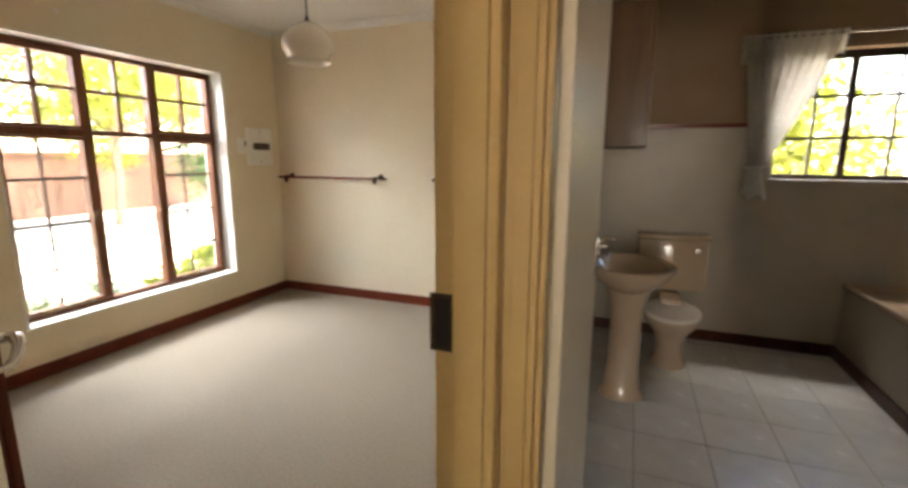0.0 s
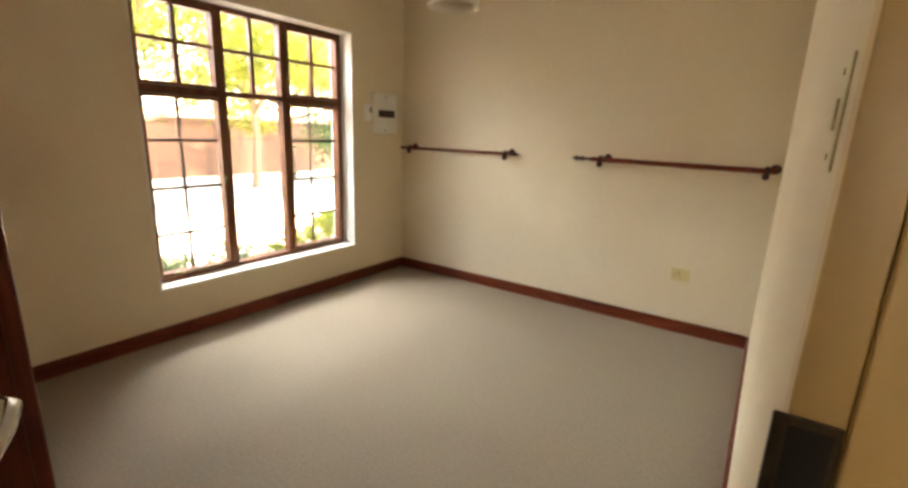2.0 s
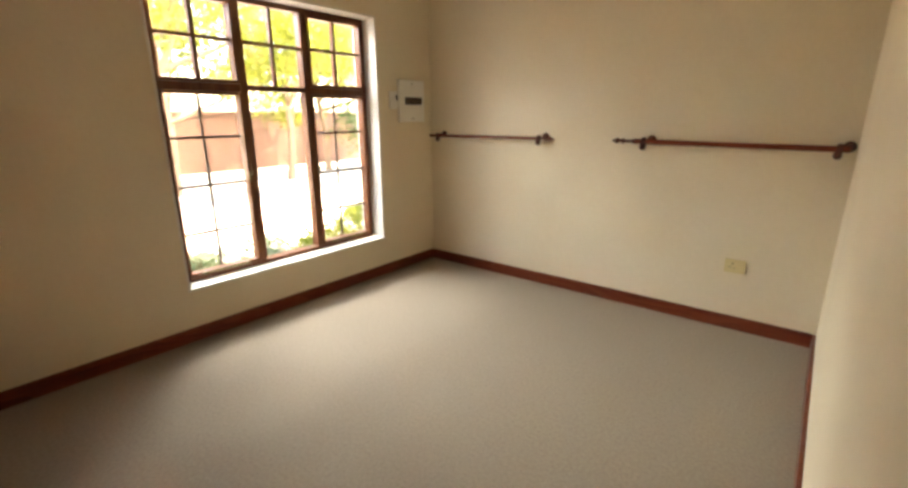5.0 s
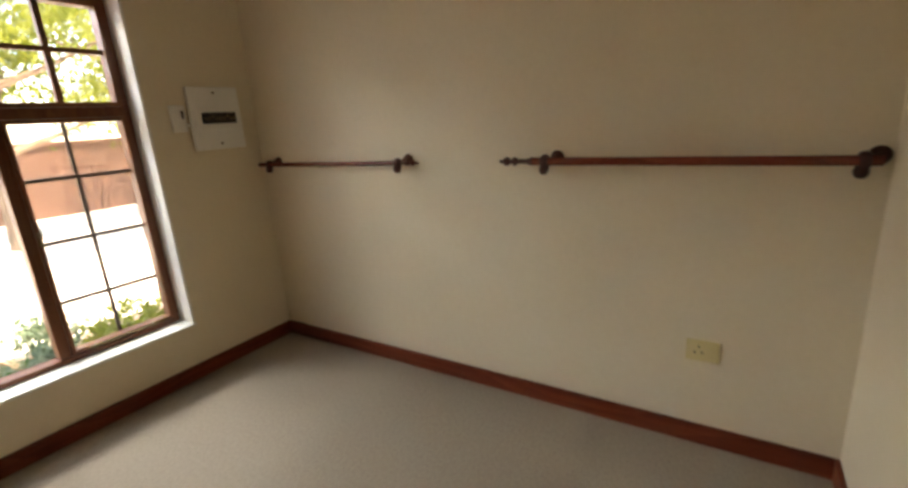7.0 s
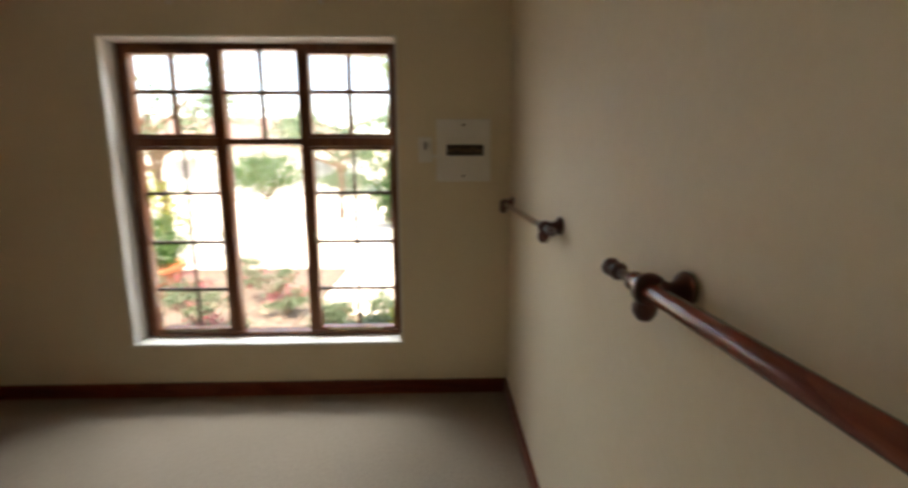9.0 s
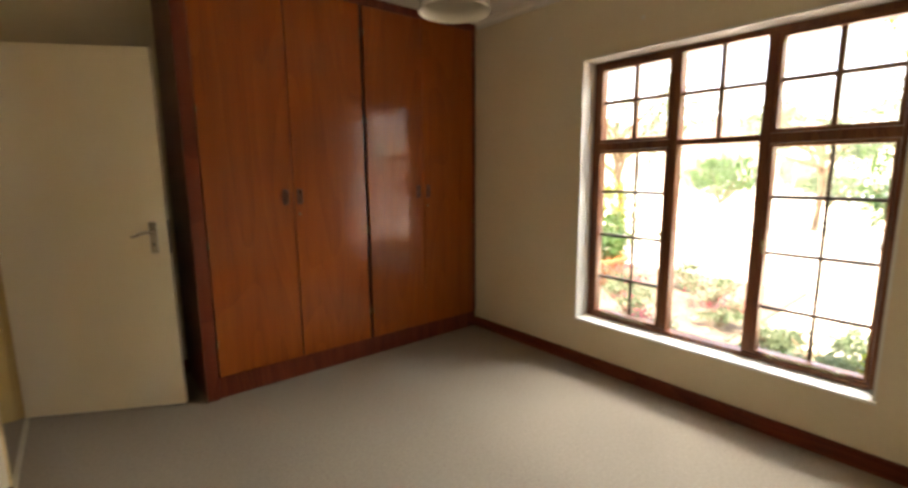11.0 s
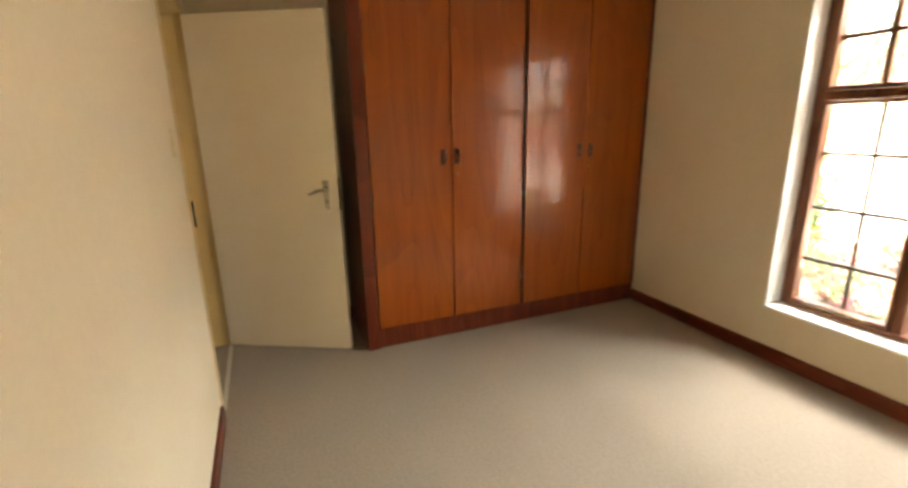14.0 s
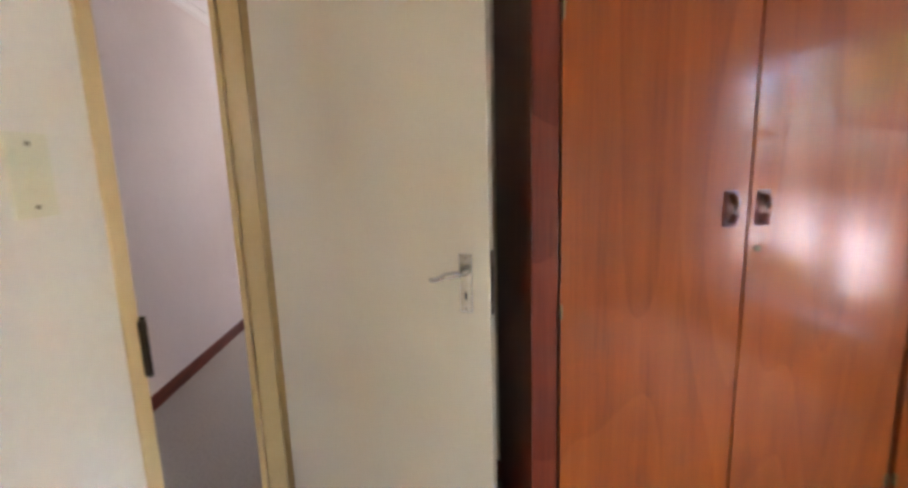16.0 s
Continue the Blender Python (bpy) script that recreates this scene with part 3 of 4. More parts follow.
# ---- curtain poles on the north wall ----
def curtain_pole(x0, x1, tip_at_left, label, b0, b1, thick):
    y, z = 4.03, 1.169
    t = thing("curtain_pole", label, "curtain pole", ((x0 + x1) / 2, YN, z), group="curtain poles")
    pb = bmesh.new()
    tube(pb, [(x0, y, z), (x1, y, z)], thick, 20)
    framed(t, "pole", pb, POLE, "varnished red-brown pole", True)
    # turned finial
    k = thick / 0.016
    prof = [(0.0, 0.0), (0.006, 0.002), (0.008, 0.010), (0.007, 0.018), (0.016, 0.026), (0.019, 0.036), (0.016, 0.046), (0.009, 0.052), (0.009, 0.058),
            (0.015, 0.066), (0.018, 0.075), (0.015, 0.084), (0.009, 0.09), (0.010, 0.13), (0.013, 0.14), (0.017, 0.15), (0.017, 0.16), (0, 0.161)]
    prof = [(r * k, h * 0.98) for r, h in prof]
    fb = bmesh.new()
    if tip_at_left:
        lathe(fb, prof, Matrix.Translation((x0 - 0.155, y, z)) @ Matrix.Rotation(radians(90), 4, "Y"), 20)
    else:
        lathe(fb, prof, Matrix.Translation((x1 + 0.155, y, z)) @ Matrix.Rotation(radians(-90), 4, "Y"), 20)
    framed(t, "finial", fb, TURNED, "turned dark wooden finial", True)
    for bx in (b0, b1):
        bb = bmesh.new()
        m = Matrix.Translation((bx + 0.04, YN, z + 0.012)) @ Matrix.Rotation(radians(90), 4, "X")
        lathe(bb, [(0, 0.0), (0.028, 0.001), (0.030, 0.008), (0.027, 0.014), (0.02, 0.018), (0.014, 0.026), (0.012, 0.032), (0.015, 0.04), (0.01, 0.046), (0, 0.047)], m, 20)
        lathe(bb, [(thick + 0.001, -0.014), (thick + 0.007, -0.015), (thick + 0.012, -0.009), (thick + 0.013, 0.0), (thick + 0.012, 0.009), (thick + 0.007, 0.015), (thick + 0.001, 0.014)],
              Matrix.Translation((bx, y, z)) @ Matrix.Rotation(radians(90), 4, "Y"), 20)
        lathe(bb, [(0, -0.026), (0.012, -0.024), (0.02, -0.012), (0.021, 0.0), (0.016, 0.012), (0, 0.02)], Matrix.Translation((bx - 0.004, y - 0.004, z - thick - 0.012)), 16)
        framed(t, "bracket", bb, TURNED, "turned dark wooden wall bracket", True)
    return t


curtain_pole(-3.44, -2.36, False, "short varnished red-brown wooden curtain pole beside the window wall", -3.345, -2.335, 0.0125)
long_pole = curtain_pole(-1.61, -0.50, True, "long varnished red-brown wooden curtain pole on the plaster wall", -1.555, -0.545, 0.0165)
long_pole.rotation_euler.y = 0.009   # hangs a little lower at its far end
long_pole.location.z -= 0.005

# ---- distribution board and isolator ----
db = thing("distribution_board", "white plastic electrical distribution board on the wall", "fuse box", (XW, 3.81, 1.46))
framed(db, "cover", boxes([(XW, XW + 0.028, 3.658, 3.962, 1.288, 1.632)], 0.006), PLASTIC)
framed(db, "raised_panel", boxes([(XW + 0.028, XW + 0.034, 3.690, 3.945, 1.395, 1.53)], 0.003), PLASTIC)
framed(db, "breaker_window", boxes([(XW + 0.0345, XW + 0.036, 3.715, 3.922, 1.432, 1.492)], 0.0), DARK, "dark slot behind the breakers")
for i in range(9):
    y = 3.722 + i * 0.0215
    br = framed(db, "breaker", boxes([(XW + 0.036, XW + 0.040, y, y + 0.019, 1.437, 1.487)], 0.001), BARS, "dark circuit breaker")
    up = 0.012 if i in (2, 6) else 0.0
    part("toggle", boxes([(XW + 0.040, XW + 0.050, y + 0.003, y + 0.016, 1.452 + up, 1.464 + up)], 0.0015), BRASS, br, "dull toggle").matrix_parent_inverse = Matrix()
for y, z in ((3.81, 1.60), (3.81, 1.32)):
    sb = bmesh.new()
    lathe(sb, [(0, 0.004), (0.006, 0.003), (0.008, 0)], Matrix.Translation((XW + 0.028, y, z)) @ Matrix.Rotation(radians(90), 4, "Y"), 10)
    framed(db, "screw", sb, BRASS)
iso = thing("isolator_switch", "small white plastic box beside the distribution board", "switch box", (XW, 3.6, 1.46))
framed(iso, "box", boxes([(XW, XW + 0.026, 3.556, 3.636, 1.395, 1.535)], 0.008), PLASTIC)
kb = bmesh.new()
km = Matrix.Translation((XW + 0.026, 3.597, 1.482)) @ Matrix.Rotation(radians(90), 4, "Y")
lathe(kb, [(0.030, 0.0), (0.030, 0.006), (0.024, 0.012), (0.014, 0.013), (0.012, 0.028), (0, 0.03)], km, 20)
framed(iso, "dial", kb, PLASTIC, "round white dial", True)
framed(iso, "handle", boxes([(XW + 0.052, XW + 0.062, 3.592, 3.603, 1.462, 1.505)], 0.003), DARKMETAL, "small dark turning handle")
ib = bmesh.new()
tube(ib, [(XW + 0.013, 3.625, 1.43), (XW + 0.013, 3.66, 1.43)], 0.011, 10)
framed(iso, "conduit", ib, PLASTIC, "short white conduit to the board", True)

# ---- wall socket and light switch ----
sk = thing("wall_socket", "ivory plastic wall socket on the north wall", "socket", (-0.93, YN, 0.417))
framed(sk, "plate", boxes([(-0.99, -0.872, YN - 0.009, YN, 0.372, 0.462)], 0.003), IVORY)
framed(sk, "rocker", boxes([(-0.905, -0.885, YN - 0.013, YN - 0.009, 0.425, 0.448)], 0.002), IVORY)
for dx, dz in ((0, 0.016), (-0.013, -0.008), (0.013, -0.008)):
    hb = bmesh.new()
    lathe(hb, [(0.0, 0.0098), (0.0042, 0.0098), (0.0042, 0.0092)], Matrix.Translation((-0.945 + dx, YN, 0.418 + dz)) @ Matrix.Rotation(radians(90), 4, "X"), 10)
    framed(sk, "pin_hole", hb, DARK)
sw = thing("light_switch", "ivory plastic light switch beside the door", "light switch", (XE, 1.31, 1.355))
framed(sw, "plate", boxes([(XE - 0.003, XE, 1.272, 1.348, 1.297, 1.415)], 0.001), SWITCHM)
framed(sw, "rocker", boxes([(XE - 0.006, XE - 0.004, 1.300, 1.320, 1.34, 1.372)], 0.002), SWITCHM)
for z in (1.312, 1.40):
    sb = bmesh.new()
    lathe(sb, [(0, 0.0055), (0.003, 0.005), (0.004, 0.004)], Matrix.Translation((XE, 1.31, z)) @ Matrix.Rotation(radians(-90), 4, "Y"), 8)
    framed(sw, "screw", sb, BRASS)

# ---- filled screw holes above the window ----
for y, z in ((2.25, 2.235), (1.575, 2.262), (3.05, 2.24)):
    fb = bmesh.new()
    lathe(fb, [(0.013, 0.0), (0.012, 0.0015), (0.004, 0.002), (0, 0.001)], Matrix.Translation((XW, y, z)) @ Matrix.Rotation(radians(90), 4, "Y"), 12)
    tagged(part("filled_hole", fb, REVEAL), "small pale patch of filler over a screw hole", "filler patch", "filled holes above the window")

# ---- pendant lamp ----
LX, LY, LZ = -1.83, 2.52, 1.872
lamp = thing("pendant_lamp", "unlit pendant lamp with a rounded opal glass shade", "ceiling lamp", (LX, LY, ZC))
sh = bmesh.new()
lathe(sh, [(0.03, 0.205), (0.05, 0.203), (0.08, 0.187), (0.112, 0.16), (0.133, 0.123), (0.138, 0.09), (0.131, 0.058), (0.114, 0.036), (0.11, 0.02), (0.119, 0.002), (0.116, 0.0),
           (0.105, 0.018), (0.108, 0.038), (0.125, 0.06), (0.131, 0.09), (0.126, 0.12), (0.106, 0.154), (0.077, 0.18), (0.05, 0.196), (0.03, 0.198)], Matrix.Translation((LX, LY, LZ)), 40)
framed(lamp, "shade", sh, OPAL, "opal glass shade", True)
rb = bmesh.new()
lathe(rb, [(0.034, 0.19), (0.035, 0.207), (0.016, 0.216), (0.009, 0.235), (0.0045, 0.245), (0.0045, ZC - LZ - 0.05), (0.045, ZC - LZ - 0.035), (0.05, ZC - LZ)], Matrix.Translation((LX, LY, LZ)), 20)
framed(lamp, "stem", rb, DARKMETAL, "thin dark stem and ceiling rose", True)
bb = bmesh.new()
lathe(bb, [(0.014, 0.19), (0.014, 0.15), (0.03, 0.115), (0.033, 0.09), (0.025, 0.065), (0, 0.055)], Matrix.Translation((LX, LY, LZ)), 16)
framed(lamp, "bulb", bb, SEATM, "unlit white bulb", True)

# ---- corridor ----
CX1 = 0.61
setting("wall_corridor_east", boxes([(CX1, 1.0, -4.2, 1.19, 0, TOP)]), CORRIDOR, "pale pinkish painted corridor wall", "wall")
setting("wall_corridor_west", boxes([(XC, XC + 0.004, -2.6, DY0 - FR, 0, ZC), (XC, XC + 0.004, DY0 - FR, DY1 + FR, DZ + FR, ZC)]), CORRIDOR, "pale painted corridor wall", "wall")
setting("wall_lounge", boxes([(XO, XC, -2.75, -2.6, 0, TOP), (2.2, 2.4, -6, -4.2, 0, TOP), (1.0, 2.4, -4.2, -4.1, 0, TOP),
                              (XO, 0.0, -6, -5.8, 0, TOP), (1.5, 2.4, -6, -5.8, 0, TOP), (0.0, 1.5, -6, -5.8, 0, 0.75), (0.0, 1.5, -6, -5.8, 2.1, TOP)]),
        CORRIDOR, "pale painted wall of the room beyond the corridor", "wall")
setting("lounge_floor", boxes([(1.0, 2.4, -6, -4.1, -0.2, 0)]), CARPET, "beige carpet of the room beyond", "carpet floor")
cornice((CX1, -4.2, 0), (CX1, 1.19, 0), (-1, 0, 0))
skirting("baseboard", CX1 - 0.014, CX1, -4.2, 1.19, SKIRTY)
BDX0, BDX1, BY = -0.275, 0.475, 1.19   # bathroom door opening
setting("wall_bathroom_south", boxes([(XC, BDX0 - FR, BY, BY + 0.11, 0, TOP), (BDX1 + FR, 2.1, BY, BY + 0.11, 0, TOP), (BDX0 - FR, BDX1 + FR, BY, BY + 0.11, DZ + FR, TOP)]),
        CORRIDOR, "painted wall between corridor and bathroom", "wall")
bf = thing("bathroom_door_frame", "cream painted wooden bathroom door frame", "door frame", (0.1, BY, 0), kind="structure")
for x, s in ((BDX0, 1), (BDX1, -1)):
    framed(bf, "jamb", boxes([(x, x - s * FR, BY - 0.014, BY + 0.114, 0, DZ + FR), (x, x + s * 0.013, BY + 0.002, BY + 0.06, 0, DZ), (x - s * 0.015, x - s * 0.052, BY - 0.022, BY - 0.014, 0, DZ + FR)], 0.003), FRAMEP)
framed(bf, "head", boxes([(BDX0, BDX1, BY - 0.014, BY + 0.114, DZ, DZ + FR)], 0.003), FRAMEP)
framed(bf, "corner_strip", boxes([(XC + 0.021, BDX0 - FR, BY - 0.012, BY - 0.0005, 0, DZ + FR)], 0.002), FRAMEP)
# corridor-side architrave of the bedroom door, next to the corner
framed(fr, "architrave", boxes([(XC + 0.012, XC + 0.032, DY0 - 0.05, DY0 + 0.02, 0, DZ + 0.05)], 0.004), FRAMEP)
framed(fr, "architrave", boxes([(XC + 0.004, XC + 0.020, DY1 + 0.001, DY1 + 0.05, 0, DZ + 0.05)], 0.004), FRAMEP)

bdoor = thing("bathroom_door", "cream painted flush door folded back against the bathroom wall", "door", (BDX0 + 0.005, BY + 0.118, 0))
bdoor.matrix_world = pose(-0.243, BY + 0.13, 0, 0, 0, 88.4)
part("leaf", boxes([(0, 0.75, 0.0, 0.04, 0.008, 2.03)], 0.002), CREAM, bdoor)
hb = boxes([(0.66, 0.70, -0.006, 0.0, 0.94, 1.10)], 0.002)
tube(hb, [(0.68, 0, 1.05), (0.68, -0.04, 1.05), (0.66, -0.05, 1.05), (0.57, -0.045, 1.03)], 0.008, 10)
part("handle", hb, CHROME, bdoor, "chrome lever handle", True)

# ---- bathroom ----
BYN, BX0, BX1 = 4.10, XC, 2.0
BW0, BW1, BZ0, BZ1 = 0.76, 1.75, 1.22, 2.06
setting("bathroom_screed", boxes([(BX0, 2.1, 1.19, 4.35, -0.2, -0.004)]), GROUT, "grey grout bed under the bathroom tiles", "floor bed")
DADO = 1.575
setting("wall_bathroom_north", boxes([(BX0, BW0, BYN, 4.35, -0.3, TOP), (BW1, 2.1, BYN, 4.35, -0.3, TOP), (BW0, BW1, BYN, 4.35, -0.3, BZ0), (BW0, BW1, BYN, 4.35, BZ1, TOP)]),
        BPAINT, "brown painted bathroom wall with a small window", "wall")
setting("wall_bathroom_east", boxes([(BX1, 2.1, 1.30, BYN, 0, TOP)]), WTILE, "beige tiled bathroom wall", "wall")
for row in ((BX0, BW0, BYN - 0.008, BYN - 0.0005, 0, DADO), (BW0, BX1, BYN - 0.008, BYN - 0.0005, 0, BZ0), (XC, XC + 0.008, 1.30, BYN - 0.008, 0, DADO)):
    setting("wall_tiling", boxes([row]), WTILE, "beige glazed tiling up to the dado", "wall tiling")
setting("dado_trim", boxes([(BX0 + 0.008, BW0 - 0.04, BYN - 0.016, BYN - 0.0005, DADO, DADO + 0.03), (XC, XC + 0.014, 1.32, BYN - 0.016, DADO, DADO + 0.03)], 0.003), DARKWOOD, "dark brown dado strip above the tiles", "dado")
setting("baseboard", boxes([(BX0 + 0.008, 1.27, BYN - 0.02, BYN - 0.009, 0, 0.085)], 0.003), TURNED, "dark brown tiled skirting in the bathroom", "skirting board")
bw = thing("window_2", "dark steel bathroom window with small panes", "window", ((BW0 + BW1) / 2, BYN + 0.12, BZ0), kind="structure")
for a, b, c, d in ((BW0, BW1, BZ0, BZ0 + 0.035), (BW0, BW1, BZ1 - 0.05, BZ1), (BW0, BW0 + 0.035, BZ0 + 0.035, BZ1 - 0.05), (BW1 - 0.035, BW1, BZ0 + 0.035, BZ1 - 0.05)):
    framed(bw, "window_frame", boxes([(a, b, BYN + 0.10, BYN + 0.14, c, d)], 0.002), BARS)
for x in (1.0, 1.19, 1.44):
    w = 0.022 if x == 1.19 else 0.009
    framed(bw, "upright_bar", boxes([(x - w, x + w, BYN + 0.105, BYN + 0.13, BZ0 + 0.035, BZ1 - 0.05)]), BARS)
for z in (1.50, 1.775):
    framed(bw, "glazing_bar", boxes([(BW0 + 0.035, BW1 - 0.035, BYN + 0.108, BYN + 0.126, z - 0.01, z + 0.01)]), BARS)
p = framed(bw, "pane", boxes([(BW0 + 0.03, BW1 - 0.03, BYN + 0.114, BYN + 0.118, BZ0 + 0.03, BZ1 - 0.045)]), GLASS)
p.visible_shadow = False
setting("window_sill", boxes([(BW0 - 0.01, BW1 + 0.01, BYN - 0.03, BYN + 0.1, BZ0 - 0.02, BZ0 + 0.003)], 0.003), WTILE, "tiled bathroom window sill", "sill")

# lace curtain gathered to one side: a frilled heading and a body drawn into a tie
def lace_sheet(z0, z1, left, width, deep, nz, waves, seed):
    """A pleated sheet; left and width are functions of the drop from 0 to 1."""
    rnd = random.Random(seed)
    ph = [rnd.uniform(0, 6.28) for _ in range(4)]
    bm = bmesh.new()
    nx, grid = 110, []
    for j in range(nz + 1):
        v = j / nz
        row = []
        for i in range(nx + 1):
            u = i / nx
            fold = math.sin(u * waves + ph[0] + 0.8 * math.sin(u * 7 + ph[1])) + 0.35 * math.sin(u * waves * 2.3 + ph[2] + v * 2)
            y = BYN - 0.052 + deep * fold * (0.55 + 0.45 * v) + 0.004 * math.sin(v * 9 + u * 7)
            hem = 0.018 * math.sin(u * waves * 0.5 + ph[3]) if j == nz else 0.0
            row.append(bm.verts.new((left(v) + u * width(v), y, z0 + (z1 - z0) * v + hem)))
        grid.append(row)
    for j in range(nz):
        for i in range(nx):
            bm.faces.new((grid[j][i], grid[j][i + 1], grid[j + 1][i + 1], grid[j + 1][i]))
    bmesh.ops.solidify(bm, geom=bm.faces[:], thickness=0.0015)
    return bm


lace = thing("lace_curtain", "white lace curtain drawn aside at the bathroom window", "curtain", (0.62, BYN - 0.05, 2.14))
framed(lace, "body", lace_sheet(2.12, 1.30, lambda v: 0.53 + 0.09 * v, lambda v: 0.52 * (1 - 0.84 * v ** 1.25), 0.014, 36, 58, 1), LACE, "", True)
framed(lace, "tail", lace_sheet(1.30, 1.10, lambda v: 0.615 - 0.03 * v, lambda v: 0.085 + 0.08 * v, 0.012, 10, 22, 2), LACE, "lace end below the tie", True)
framed(lace, "heading", lace_sheet(2.165, 2.0, lambda v: 0.505 + 0.01 * v, lambda v: 0.575 - 0.03 * v, 0.02, 10, 74, 3), LACE, "frilled lace heading", True)
kb = bmesh.new()
tube(kb, [(0.60, BYN - 0.075, 1.30), (0.66, BYN - 0.082, 1.305), (0.715, BYN - 0.07, 1.31), (0.72, BYN - 0.03, 1.31), (0.66, BYN - 0.022, 1.305), (0.60, BYN - 0.03, 1.30), (0.60, BYN - 0.075, 1.30)], 0.009, 8)
framed(lace, "tie", kb, LACE, "white tie round the curtain", True)
cr = bmesh.new()
tube(cr, [(0.5, BYN - 0.05, 2.14), (1.9, BYN - 0.05, 2.14)], 0.008, 10)
tagged(part("curtain_rail", cr, CHROME, None, "", True), "thin metal curtain rail above the bathroom window", "curtain rail")

# basin on its pedestal
bx, by = -0.10, 3.0
basin = thing("wash_basin", "beige ceramic wash basin on a pedestal", "basin", (bx, by, 0))
pm = Matrix.Translation((bx, by, 0)) @ Matrix.Diagonal((1, 0.85, 1, 1))
pb = bmesh.new()
lathe(pb, [(0, 0.0), (0.125, 0.0), (0.125, 0.02), (0.1, 0.06), (0.085, 0.2), (0.085, 0.5), (0.11, 0.62), (0.13, 0.65), (0, 0.65)], pm, 28)
framed(basin, "pedestal", pb, CERAMIC, "", True)
cb = bmesh.new()
lathe(cb, [(0.09, 0.66), (0.17, 0.70), (0.235, 0.76), (0.26, 0.80), (0.262, 0.82), (0.25, 0.826), (0.215, 0.815), (0.18, 0.76), (0.1, 0.70), (0.03, 0.69), (0, 0.69)], Matrix.Translation((bx, by, 0)) @ Matrix.Diagonal((0.92, 1.05, 0.955, 1)), 36)
framed(basin, "bowl", cb, CERAMIC, "", True)
tb = bmesh.new()
tube(tb, [(bx - 0.17, by, 0.82), (bx - 0.17, by, 0.90), (bx - 0.15, by, 0.925), (bx - 0.09, by, 0.915)], [0.014, 0.012, 0.011, 0.01], 10)
framed(basin, "tap", tb, CHROME, "chrome tap", True)

# toilet with its cistern on the far wall
tx, ty = 0.185, 3.53
wc = thing("toilet", "beige ceramic toilet with a low cistern and pale seat", "toilet", (tx, ty, 0))
tm = Matrix.Translation((tx, ty + 0.05, 0)) @ Matrix.Diagonal((0.85, 1.15, 0.87, 1))
tb = bmesh.new()
lathe(tb, [(0, 0), (0.13, 0), (0.13, 0.02), (0.105, 0.06), (0.10, 0.18), (0.14, 0.27), (0.195, 0.34), (0.205, 0.385), (0.2, 0.395), (0, 0.395)], tm, 32)
framed(wc, "pan", tb, CERAMIC, "", True)
sb = bmesh.new()
lathe(sb, [(0, 0.396), (0.205, 0.396), (0.212, 0.405), (0.208, 0.425), (0.19, 0.436), (0, 0.44)], tm, 32)
framed(wc, "seat_lid", sb, SEATM, "pale closed seat lid", True)
framed(wc, "cistern", boxes([(tx - 0.235, tx + 0.235, 3.89, BYN - 0.022, 0.42, 0.79)], 0.02), CERAMIC, "", True)
framed(wc, "cistern_lid", boxes([(tx - 0.242, tx + 0.242, 3.882, BYN - 0.021, 0.792, 0.825)], 0.01), CERAMIC, "", True)
fb = bmesh.new()
lathe(fb, [(0.018, 0), (0.018, 0.008), (0, 0.01)], Matrix.Translation((tx + 0.16, 3.882, 0.72)) @ Matrix.Rotation(radians(90), 4, "X"), 12)
framed(wc, "flush_button", fb, CHROME, "", True)
framed(wc, "outlet", boxes([(tx - 0.07, tx + 0.07, ty + 0.12, 3.9, 0.12, 0.42)], 0.02), CERAMIC, "", True)

# built-in bath along the east wall
bt = thing("bathtub", "beige built-in bath with a tiled side panel", "bath", (1.6, 3.2, 0))
framed(bt, "side_panel", boxes([(1.27, 1.30, 2.3, BYN - 0.022, 0, 0.50)], 0.002), WTILE)
framed(bt, "end_panel", boxes([(1.30, BX1 - 0.002, 2.3, 2.33, 0, 0.50)], 0.002), WTILE)
tub = boxes([(1.26, BX1 - 0.002, 2.29, BYN - 0.012, 0.502, 0.54)], 0.006)
top_faces = [f for f in tub.faces if f.normal.z > 0.9 and f.calc_area() > 0.5]
r = bmesh.ops.inset_region(tub, faces=top_faces, thickness=0.07)
bmesh.ops.translate(tub, vec=(0, 0, -0.33), verts=list({v for f in top_faces for v in f.verts}))
framed(bt, "tub", tub, CERAMIC, "", True)
framed(bt, "skirting", boxes([(1.256, 1.2695, 2.3, BYN - 0.022, 0, 0.085)], 0.002), TURNED, "dark brown tiled skirting")
bp = bmesh.new()
tube(bp, [(1.75, BYN - 0.012, 0.68), (1.75, BYN - 0.1, 0.68), (1.75, BYN - 0.14, 0.65)], 0.013, 10)
framed(bt, "tap", bp, CHROME, "", True)

# wall cabinet above the basin
cab = thing("bathroom_cabinet", "brown wooden bathroom wall cabinet", "wall cabinet", (-0.28, 3.05, 1.41))
framed(cab, "body", boxes([(XC + 0.015, -0.08, 2.90, 3.40, 1.42, 2.12)], 0.004), CABWOOD)
for a, b in ((2.903, 3.147), (3.153, 3.397)):
    d = framed(cab, "cabinet_door", boxes([(-0.079, -0.062, a, b, 1.425, 2.115)], 0.003), CABWOOD)

